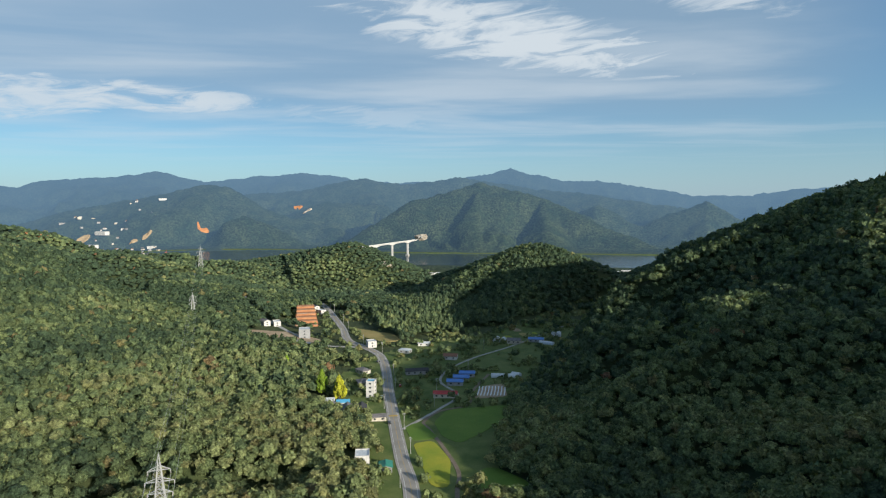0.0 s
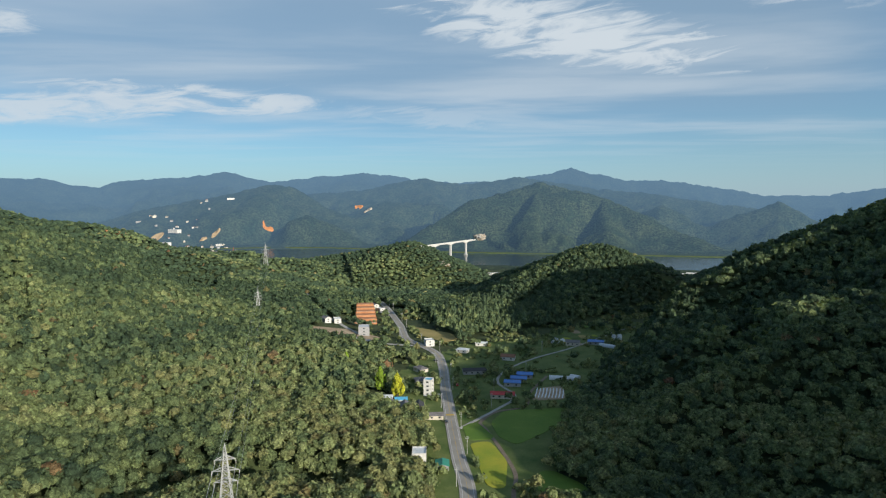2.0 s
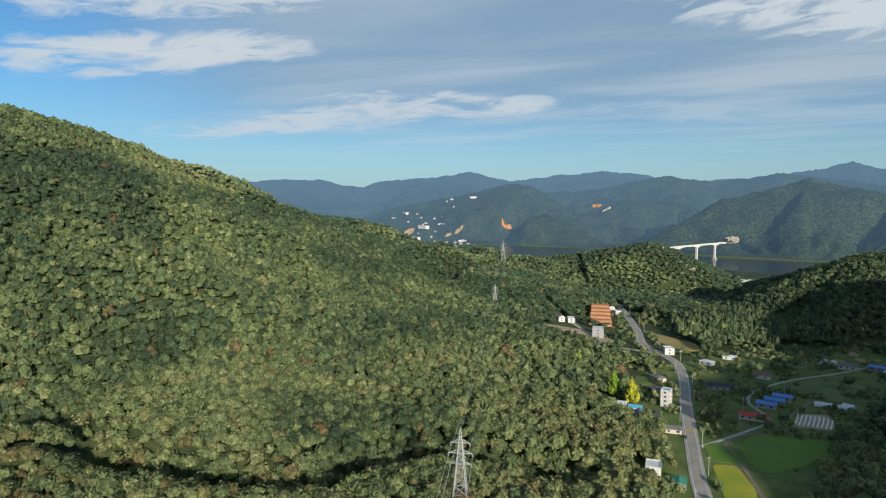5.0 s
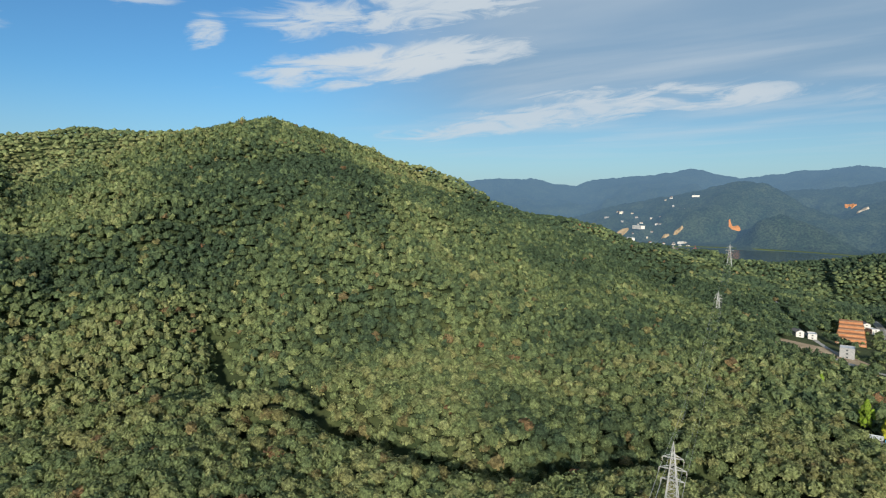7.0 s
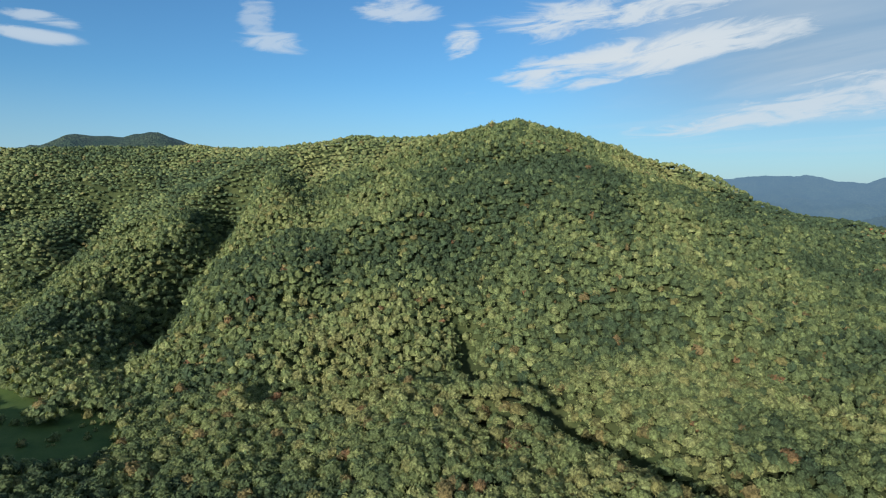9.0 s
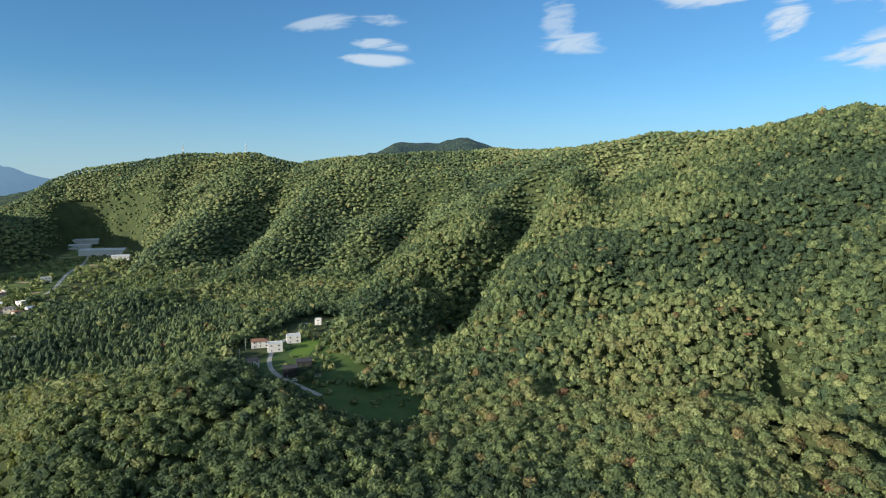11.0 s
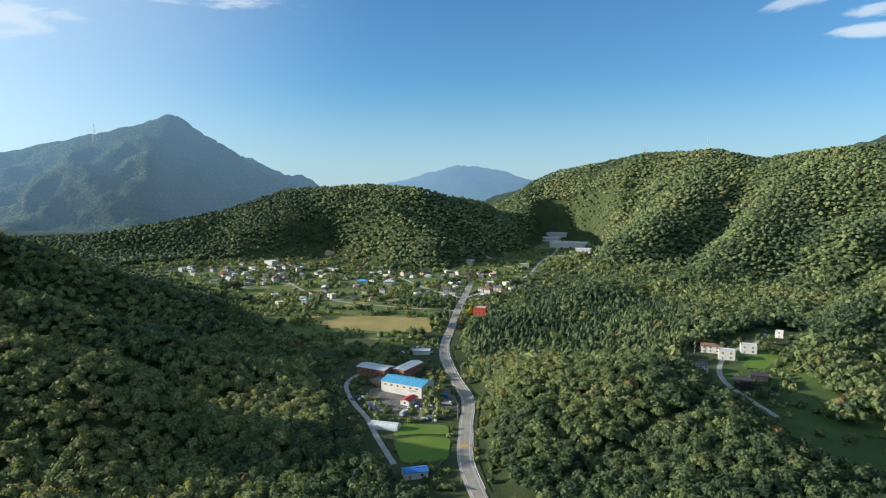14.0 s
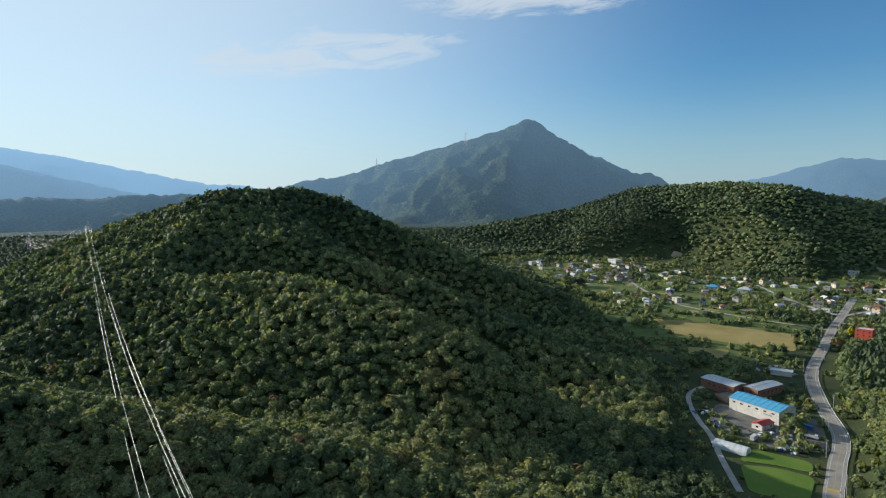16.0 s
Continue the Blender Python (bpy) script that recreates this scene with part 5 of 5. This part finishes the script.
def portal():
    """The pale cut rock and concrete mouth where the viaduct meets the mountain."""
    x, y, z = metres(spot(2.1, -3.3, 1732))
    ob = thing("tunnel_portal", x, y, z - 14, 2, "pale cut rock face with a concrete tunnel mouth", "tunnel portal")
    bm = bmesh.new()
    bmesh.ops.create_icosphere(bm, subdivisions=4, radius=1.0)
    for v in bm.verts:
        k = 1 + 0.5 * noise.noise(v.co * 1.7) + 0.25 * noise.noise(v.co * 5.0)
        v.co = Vector((v.co.x * 24 * k + 6, v.co.y * 16 * k + 18, v.co.z * 11 * k + 8))
    part("rock_face", bm, ROCK, ob)
    part("headwall", boxes((0, 2, 9, 16, 6, 9)), CONCRETE, ob)
    part("tunnel_mouth", prism([(math.cos(a) * 4, 5.5 + math.sin(a) * 5) for a in np.linspace(0, math.pi, 12)], -1.5, -0.9), DARK_ROOF, ob)


portal()


def where(az, el):
    """The place in metres where a line of sight at a heading and elevation angle meets the ground."""
    r = np.arange(150.0, 3600.0, 3.0)
    x, y = -math.sin(radians(az)) * r, math.cos(radians(az)) * r
    hit = np.argmax(PLAN_EYE + r * math.tan(radians(el)) < plan_height(x, y))
    return x[hit] * SCALE, y[hit] * SCALE


def earth_cut(az, el, wide, deep, mat, label, seed):
    """A ragged bare patch cut into a slope, its soil a little proud of the wood floor."""
    cx, cy = where(az, el)
    n, rings = 22, 5
    out = Vector((cx, cy)).normalized()
    pts = [(cx, cy)]
    for q in range(1, rings + 1):
        for k in range(n):
            a = k * 2 * math.pi / n
            u = q / rings * (1 + 0.35 * noise.noise(Vector((math.cos(a) * 1.5, math.sin(a) * 1.5, seed))))
            p, d = math.cos(a) * wide / 2 * u, math.sin(a) * deep / 2 * u
            pts.append((cx - out.y * p + out.x * d, cy + out.x * p + out.y * d))
    p = np.array(pts)
    z = height(p[:, 0], p[:, 1]) + 5.0
    z[-n:] -= 9.0
    bm = bmesh.new()
    v = [bm.verts.new((a, b, c)) for (a, b), c in zip(pts, z)]
    for k in range(n):
        bm.faces.new((v[0], v[1 + k], v[1 + (k + 1) % n]))
        for q in range(rings - 1):
            o = 1 + q * n
            bm.faces.new((v[o + k], v[o + n + k], v[o + n + (k + 1) % n], v[o + (k + 1) % n]))
    bmesh.ops.recalc_face_normals(bm, faces=bm.faces)
    me = bpy.data.meshes.new("earth_cut")
    bm.to_mesh(me)
    bm.free()
    me.materials.append(mat)
    tagged(new("earth_cut", me), label, "earth cut", kind="structure")


for seed, (az, el, wide, deep, mat) in enumerate(((13.2, -0.75, 60, 26, ORANGE_SOIL), (12.3, -0.95, 50, 26, ROCK), (21.2, -2.6, 50, 18, ORANGE_SOIL), (30.2, -3.1, 60, 40, BARE_SOIL), (33.6, -2.6, 60, 16, ORANGE_SOIL), (25.6, -2.9, 44, 14, BARE_SOIL), (26.6, -3.3, 40, 12, BARE_SOIL), (5.3, -6.0, 26, 16, ROCK))):
    earth_cut(az, el, wide, deep, mat, "bare sandy earth cut on a wooded slope", seed * 3.7)
for az, el, w, l in ((-16.6, -6.5, 10, 26), (-17.2, -6.5, 9, 18), (-16.1, -6.6, 8, 16), (0.4, -6.9, 8, 14), (1.0, -7.0, 8, 12), (28.9, -2.75, 24, 60), (29.6, -3.8, 20, 44)):
    x, y = where(az, el)
    house(x / SCALE, y / SCALE, 70, w, l, 5.0 if w < 20 else 14.0, "flat", WHITE_WALL, PALE_ROOF, "long white building beside the river" if w < 20 else "large white hall in the far town", 1 if w < 20 else 3, name="riverside_building" if w < 20 else "town_block", category="building", windows=w > 20)


# ---- terraces, trees, vehicles, poles ----
def terraces():
    """Orange earth terraces cut into the foot of the hill."""
    x0, y0 = -121 * SCALE, 540 * SCALE
    ob = thing("earth_terraces", x0, y0, level(x0, y0), 13, "orange bare earth terraces cut into the hillside", "terraces")
    rng = random.Random(3)
    for k in range(6):
        bm = bmesh.new()
        w, d, z = 28 - k, 15.0, 2.0 * k + 0.8
        v = box(bm, rng.uniform(-0.5, 0.5), 8 + k * 15.6, z - 3, w, d + 1, 8)
        for q in v:
            if q.co.z > z and q.co.y < 8 + k * 15.6:
                q.co.y += 2.2
        bmesh.ops.bevel(bm, geom=list(bm.edges), offset=0.5, segments=2, affect="EDGES")
        t = part("terrace", bm, ORANGE_SOIL, ob)
        part("stone_edge", boxes((0, 8 + k * 15.6 - d / 2 + 1.8, z + 1.25, w * 0.9, 0.4, 0.35)), BARE_SOIL if k % 3 else ROCK, t)


terraces()
POPLAR = foliage("poplar_leaves", [(0.0, (0.16, 0.26, 0.03)), (0.5, (0.24, 0.32, 0.03)), (1.0, (0.38, 0.36, 0.03))], 1.6, 0.5)


def poplar(x, y, tall, wide, tone, label):
    x, y = x * SCALE, y * SCALE
    ob = thing("poplar", x, y, level(x, y), 0, label, "tree", "roadside poplars")
    bm = bmesh.new()
    bmesh.ops.create_cone(bm, cap_ends=True, segments=8, radius1=0.4, radius2=0.08, depth=tall * 0.9, matrix=Matrix.Translation((0, 0, tall * 0.45)))
    rng = np.random.RandomState(int(abs(x) * 10))
    for k in range(9):
        z = tall * (0.2 + 0.07 * k)
        a = k * 2.4
        beam(bm, (0, 0, z), (math.cos(a) * wide * 0.4, math.sin(a) * wide * 0.4, z + tall * 0.12), 0.14)
    part("trunk", bm, BARK, ob)
    bv, bf = ico(2)
    vs, fs, n = [], [], 0
    for k in range(90):
        q = rng.rand() ** 0.8
        z = tall * (0.16 + 0.82 * q)
        r = wide * 0.5 * math.sin(math.pi * min(1, (0.12 + 0.86 * q) ** 0.75)) * math.sqrt(rng.rand())
        a = rng.uniform(0, 6.283)
        s = rng.uniform(0.45, 1.0) * wide * 0.17
        v = bv * (1 + rng.uniform(-0.3, 0.3, (len(bv), 1))) * s * np.array([1, 1, 1.5]) + np.array([math.cos(a) * r, math.sin(a) * r, z])
        vs.append(v)
        fs.append(bf + n)
        n += len(v)
    crown = mesh_object("crown", np.concatenate(vs), np.concatenate(fs), POPLAR, False)
    at = crown.data.attributes.new("tone", "FLOAT", "POINT")
    at.data.foreach_set("value", np.full(n, tone, np.float32))
    crown.parent = ob


poplar(-68, 338, 19, 8.5, 0.15, "tall light green poplar beside the farmhouses")
poplar(-57, 331, 19, 9.0, 0.85, "tall yellowing poplar beside the farmhouses")
poplar(-100, 388, 11, 6, 0.1, "small light green poplar at the forest edge")
poplar(-116, 396, 9, 5, 0.1, "small light green poplar at the forest edge")
poplar(-380, -358, 9, 6, 0.9, "small yellowing tree beside the red building")


def car(x, y, turn, paint, label, long=4.4, tall=1.45):
    x, y = x * SCALE, y * SCALE
    ob = thing("car", x, y, level(x, y) + 0.45, turn, label, "car", "parked cars")
    w = 1.8
    body = part("body", prism([(-long / 2, 0.3), (long / 2, 0.3), (long / 2, 0.75), (long / 2 - 0.9, 0.9), (-long / 2, 0.95)], -w / 2, w / 2), paint, ob)
    part("cabin", prism([(-long / 2 + 0.1, 0.92), (long / 2 - 1.2, 0.88), (long / 2 - 1.9, tall), (-long / 2 + 0.5, tall)], -w / 2 + 0.1, w / 2 - 0.1), GLASS, body)
    part("roof_panel", boxes((-0.3 if long < 5 else -0.4, 0, tall + 0.03, long * 0.5, w - 0.25, 0.07)), paint, body)
    for sx in (-1, 1):
        for sy in (-1, 1):
            bm = bmesh.new()
            bmesh.ops.create_cone(bm, cap_ends=True, segments=14, radius1=0.33, radius2=0.33, depth=0.22, matrix=Matrix.LocRotScale((sx * long * 0.31, sy * (w / 2 - 0.08), 0.33), Euler((math.pi / 2, 0, 0)), None))
            part("wheel", bm, TYRE, ob)


CAR_WHITE = plain("white_car_paint", (0.75, 0.75, 0.75), 0.3, 0.5, wear=0.95)
CAR_DARK = plain("black_car_paint", (0.03, 0.03, 0.035), 0.3, 0.5, wear=0.9)
CAR_RED = plain("red_car_paint", (0.55, 0.04, 0.03), 0.3, 0.5, wear=0.9)
CAR_GREY = plain("silver_car_paint", (0.35, 0.36, 0.38), 0.3, 0.5, wear=0.9)
for cx, cy, ct, paint, lab in ((-26, 362, 100, CAR_RED, "small red car beside the road"), (-50, 350, 40, CAR_DARK, "dark parked car by the white house"), (-49, 354, 40, CAR_DARK, "dark parked car by the white house"),
                               (-51, 346, 40, CAR_GREY, "silver parked car by the white house"), (-35, 341, 95, CAR_WHITE, "white car parked at the roadside"), (-45, 418, 60, CAR_DARK, "dark car on the village road"),
                               (-262, -283, 45, CAR_DARK, "dark car on the valley road"), (-289, -302, 45, CAR_DARK, "dark car on the valley road"), (-276, -296, 10, CAR_WHITE, "white car by the shelter"), (-199, -231, 20, CAR_WHITE, "white car in the workshop yard"),
                               (-203, -224, 70, CAR_GREY, "silver car in the workshop yard"), (-352, -142, 30, CAR_DARK, "dark car in the hamlet lane"), (-340, -118, 80, CAR_WHITE, "white car beside the dark houses"),
                               (-395, -342, 60, CAR_DARK, "dark car beside the red building"), (-27, 300, 100, CAR_DARK, "dark car at the road junction")):
    car(cx, cy, ct, paint, lab)


def truck(x, y, turn):
    x, y = x * SCALE, y * SCALE
    ob = thing("truck", x, y, level(x, y) + 0.45, turn, "white flatbed truck in the workshop yard", "truck")
    cab = part("cab", prism([(2.2, 0.5), (4.2, 0.5), (4.2, 1.5), (3.8, 2.6), (2.2, 2.6)], -1.1, 1.1), CAR_WHITE, ob)
    part("windscreen", boxes((4.05, 0, 1.95, 0.12, 1.9, 0.8)), GLASS, cab)
    part("flatbed", boxes((-1.1, 0, 1.0, 6.2, 2.2, 0.3), (-1.1, 1.06, 1.4, 6.2, 0.08, 0.6), (-1.1, -1.06, 1.4, 6.2, 0.08, 0.6), (-4.16, 0, 1.4, 0.08, 2.1, 0.6)), CAR_WHITE, ob)
    for sx in (-3, 3):
        for sy in (-0.95, 0.95):
            bm = bmesh.new()
            bmesh.ops.create_cone(bm, cap_ends=True, segments=14, radius1=0.5, radius2=0.5, depth=0.3, matrix=Matrix.LocRotScale((sx, sy, 0.5), Euler((math.pi / 2, 0, 0)), None))
            part("wheel", bm, TYRE, ob)


truck(-217, -222, 130)


def yard_clutter():
    """Heaps of sacks, drums and boards in the workshop yard."""
    rng = random.Random(21)
    mats = [VINYL, WHITE_WALL, GREY_WALL, DEEP_BLUE_ROOF, CONCRETE, WOOD]
    for cx, cy, r, n in ((-200, -214, 6, 22), (-192, -262, 6, 16), (-188, -246, 4, 10), (-207, -228, 6, 12), (-268, -312, 8, 12)):
        for _ in range(n):
            x, y = cx * SCALE + rng.uniform(-r, r) * 1.2, cy * SCALE + rng.uniform(-r, r) * 1.2
            bm = bmesh.new()
            bmesh.ops.create_icosphere(bm, subdivisions=2, radius=1.0)
            sx, sy, sz = rng.uniform(0.5, 1.3), rng.uniform(0.5, 1.1), rng.uniform(0.4, 0.8)
            for v in bm.verts:
                c = v.co
                c = Vector([math.copysign(abs(q) ** 0.55, q) for q in c])
                v.co = Vector((c.x * sx, c.y * sy, c.z * sz)) * (1 + 0.12 * noise.noise(c * 3 + Vector((x, y, 0))))
            me = bpy.data.meshes.new("bulk_bag")
            bm.to_mesh(me)
            bm.free()
            me.materials.append(rng.choice(mats))
            ob = new("bulk_bag", me)
            ob.matrix_basis = pose(x, y, level(x, y) + 0.3 + sz * 0.9, 0, 0, rng.uniform(0, 180))
            tagged(ob, "bulging covered bag in the littered yard", "bag", "bags in the yard")


yard_clutter()


def pallet_stack(x, y, turn, count):
    """Wooden pallets piled flat on one another."""
    x, y = x * SCALE, y * SCALE
    ob = thing("pallet_stack", x, y, level(x, y) + 0.3, turn, "weathered wooden pallets stacked in the workshop yard", "pallets", "pallet stacks")
    for k in range(count):
        z = k * 0.16
        part("pallet", boxes(*[(0, -0.5 + q * 0.25, z + 0.12, 1.2, 0.16, 0.03) for q in range(5)], *[(-0.5 + q * 0.5, 0, z + 0.05, 0.12, 1.1, 0.1) for q in range(3)]), WOOD, ob)


def shipping_container(x, y, turn, mat, label):
    """A ribbed steel container with double doors."""
    x, y = x * SCALE, y * SCALE
    ob = thing("shipping_container", x, y, level(x, y) + 0.3, turn, label, "container", "yard containers")
    body = part("body", boxes((0, 0, 1.35, 6.0, 2.4, 2.5)), mat, ob)
    for k in range(19):
        for sy in (-1, 1):
            part("rib", boxes((-2.8 + k * 0.31, sy * 1.22, 1.35, 0.14, 0.06, 2.3)), mat, body)
    for sy in (-0.6, 0.6):
        part("door", boxes((3.03, sy, 1.35, 0.08, 1.12, 2.3)), mat, ob)
    part("base_frame", boxes((0, -1.1, 0.05, 6.0, 0.2, 0.1), (0, 1.1, 0.05, 6.0, 0.2, 0.1)), STEEL, ob)


for px, py, pt, pn in ((-197, -236, 10, 7), (-195, -241, 40, 5), (-209, -215, 75, 6), (-213, -217, 20, 8), (-190, -252, 15, 6)):
    pallet_stack(px, py, pt, pn)
shipping_container(-193, -228, 30, PALE_ROOF, "pale grey steel container in the yard")
shipping_container(-224, -231, 110, DEEP_BLUE_ROOF, "blue steel container beside the road")
shipping_container(-275, -309, 48, GREY_WALL, "grey steel container beside the shelter")


def utility_pole(x, y, turn):
    ob = thing("utility_pole", x, y, level(x, y), turn, "grey concrete utility pole with two cross-bars", "utility pole", "utility poles")
    bm = bmesh.new()
    bmesh.ops.create_cone(bm, cap_ends=True, segments=8, radius1=0.2, radius2=0.12, depth=11.5, matrix=Matrix.Translation((0, 0, 5.2)))
    part("pole", bm, CONCRETE, ob)
    for z in (10.4, 9.5):
        part("cross_bar", boxes((0, 0.16, z, 2.2, 0.12, 0.12)), STEEL, ob)
    bm = bmesh.new()
    bmesh.ops.create_cone(bm, cap_ends=True, segments=10, radius1=0.3, radius2=0.3, depth=0.9, matrix=Matrix.Translation((0, -0.42, 8.4)))
    part("transformer", bm, GREY_WALL, ob)


for k in range(12, len(ROAD) - 3, 14):
    d = ROAD[k + 1] - ROAD[k - 1]
    nrm = np.array([-d[1], d[0]]) / np.linalg.norm(d) * (5.6 if (k // 14) % 3 else -5.6)
    utility_pole(*(ROAD[k] + nrm), math.degrees(math.atan2(d[1], d[0])) + 90)
for ux, uy in ((-5, 325), (-4, 352), (16, 395), (30, 452), (-400, -480), (-360, -520), (-330, -460), (-440, -500), (-372, -165), (-398, -172), (-345, -148), (-430, -620), (-300, -560)):
    utility_pole(ux * SCALE, uy * SCALE, 30)


def guard_rail():
    """The white rail along the outer side of the road's bend."""
    ob = thing("guard_rail", 0, 0, 0, 0, "low white steel guard rail along the bend", "guard rail")
    seg = ROAD[(ROAD[:, 1] < -205) & (ROAD[:, 1] > -410)]
    d = np.gradient(seg, axis=0)
    nrm = np.stack([-d[:, 1], d[:, 0]], 1) / np.linalg.norm(d, axis=1)[:, None]
    line = seg - nrm * 4.7
    z = height(line[:, 0], line[:, 1], False)
    bm = bmesh.new()
    for i in range(len(line) - 1):
        beam(bm, (*line[i], z[i] + 1.0), (*line[i + 1], z[i + 1] + 1.0), 0.3)
    part("rail", bm, WHITE_LINE, ob)
    for i in range(0, len(line), 2):
        part("post", boxes((*line[i], z[i] + 0.4, 0.16, 0.16, 1.3)), STEEL, ob)


guard_rail()


def mulch_rows():
    """Pale mulch strips on the vegetable plot."""
    for k in range(9):
        x = 19 + k * 1.9
        line = metres([(x, 343), (x + 1.5, 352), (x + 2.5, 361)])
        tagged(strip("mulch_row", line, 0, 0.8, 0.62, VINYL, 0.2), "pale plastic mulch strip on the plot", "mulch row", "mulch rows", "structure")


mulch_rows()


def conifer_template(rng):
    """A pine: three ragged tiers of boughs that narrow to a tip."""
    vs, fs, count = [], [], 0
    for tier in range(3):
        n = 7
        z0, z1, r = -0.2 + tier * 0.55, 0.9 + tier * 0.62, 1.0 - tier * 0.25
        ring = [(math.cos(k * 6.283 / n + tier) * r * rng.uniform(0.7, 1.15), math.sin(k * 6.283 / n + tier) * r * rng.uniform(0.7, 1.15), z0 + rng.uniform(-0.15, 0.15)) for k in range(n)]
        vs += [(a, b, c * 0.72) for a, b, c in ring] + [(rng.uniform(-0.15, 0.15), rng.uniform(-0.15, 0.15), z1 * 0.72)]
        fs += [(count + k, count + (k + 1) % n, count + n) for k in range(n)]
        count += n + 1
    return np.array(vs), np.array(fs)


def pine_wood(x, y):
    x, y = x / SCALE, y / SCALE
    return (((x + 5) / 75) ** 2 + ((y - 545) / 75) ** 2 < 1) | (((x + 400) / 110) ** 2 + ((y + 255) / 70) ** 2 < 1) | (((x + 20) / 35) ** 2 + ((y - 640) / 60) ** 2 < 1)


def make_scrub():
    """Shrubs, hedges and garden trees on the valley floors."""
    rng = np.random.RandomState(77)
    tmpl = [crown_template(rng, 14, 1, t, 0.45) for t in (0.7, 1.0, 1.3)]
    x, y = scatter(200, 1360, 6.4, 78)
    op = openness(x, y)
    patch = fbm(x / 28.0 + 5, y / 28.0, 3)
    ok = (op > 0.7) & (rng.rand(len(x)) < np.clip(0.42 + 1.8 * patch, 0, 0.95))
    x, y = x[ok], y[ok]
    keep = np.ones(len(x), bool)
    for line, w in ROAD_LINES:
        d, _ = to_line(x, y, line)
        keep &= d > w / 2 + 2.2
    for px_, py_, r in BUILT:
        keep &= (x - px_) ** 2 + (y - py_) ** 2 > r * r
    for poly in PLOTS:
        keep &= ~inside(x, y, poly)
    x, y = x[keep], y[keep]
    r = rng.uniform(1.0, 3.4, len(x)) * np.where(np.hypot(x, y) > 800, 1.2, 1.0)
    h = height(x, y)
    tagged(plant("shrubs", np.stack([x, y, h + r * 0.2], -1), r, np.clip(rng.normal(0.62, 0.2, len(x)), 0, 0.93), tmpl, FOREST, 79),
           "green shrubs and garden trees on the valley floor", "shrubs", kind="stuff")


def open_slope(x, y):
    """True on the slopes that face the valley's middle; the far sides of the hills carry a coarser wood."""
    az, radii = np.radians(np.arange(-60, 300, 0.6)), np.linspace(60, 1850, 180)
    a, r = np.meshgrid(az, radii, indexing="ij")
    rise = (height((-np.sin(a) * r).ravel(), (np.cos(a) * r).ravel()).reshape(a.shape) - EYE_Z) / r
    top = np.maximum.accumulate(rise, axis=1)
    seen = rise + 20.0 / r > top - 0.004
    for shift, axis in ((1, 0), (-1, 0), (1, 1), (-1, 1), (-1, 1)):
        seen |= np.roll(seen, shift, axis)
    heading_of = (np.degrees(np.arctan2(-x, y)) + 60) % 360
    i = np.clip((heading_of / 0.6).round().astype(int), 0, len(az) - 1)
    j = np.clip(((np.hypot(x, y) - 60) / (1790 / 179)).round().astype(int), 0, 179)
    return seen[i, j]


def make_forest():
    rng = np.random.RandomState(11)
    near = [crown_template(rng, 48, 1, t, 0.29) for t in (0.8, 0.95, 1.05, 1.2, 0.9, 1.1)]
    mid = [crown_template(rng, 10, 1, t, 0.45) for t in (0.8, 0.95, 1.1, 1.0, 0.9, 1.25)]
    far = [crown_template(rng, 0, 1, t) for t in (0.55, 0.72, 0.9, 0.65)]
    pine = [conifer_template(rng) for _ in range(3)]
    belts = [(100, 440, 4.5, near, 3.3), (440, 1000, 5.1, mid, 3.7), (1000, 1770, 6.0, far, 4.1), (100, 1500, 17.0, far, 10.5)]
    for i, (r0, r1, step, templates, size) in enumerate(belts):
        x, y = scatter(r0, r1, step, 20 + i)
        if i == 3:
            x2, y2 = scatter(r0, r1, step, 30, 208.0, 260.0)
            x3, y3 = scatter(r0, r1, step, 31, -100.0, -46.0)
            turned = ~open_slope(x, y)
            x, y = np.concatenate([x[turned], x2, x3]), np.concatenate([y[turned], y2, y3])
        else:
            facing = open_slope(x, y)
            x, y = x[facing], y[facing]
        h = height(x, y)
        ok = wooded(x, y, h)
        x, y, h = x[ok], y[ok], h[ok]
        radius = size * np.clip(rng.normal(1.0, 0.2, len(x)), 0.6, 1.6)
        tall = rng.uniform(3.0, 7.5, len(x)) if i < 3 else rng.uniform(0, 3, len(x))
        pts = np.stack([x, y, h + tall], -1)
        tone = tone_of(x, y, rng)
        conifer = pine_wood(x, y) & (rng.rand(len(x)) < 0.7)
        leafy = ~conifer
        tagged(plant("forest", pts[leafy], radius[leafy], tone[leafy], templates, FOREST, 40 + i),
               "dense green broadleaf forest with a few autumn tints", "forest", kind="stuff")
        if conifer.sum() > 20:
            tagged(plant("pine_wood", pts[conifer], radius[conifer] * 0.95, tone[conifer] * 0.6, pine, FOREST, 60 + i),
                   "dark green pine wood on the slope", "pine wood", kind="stuff")


make_forest()
make_scrub()
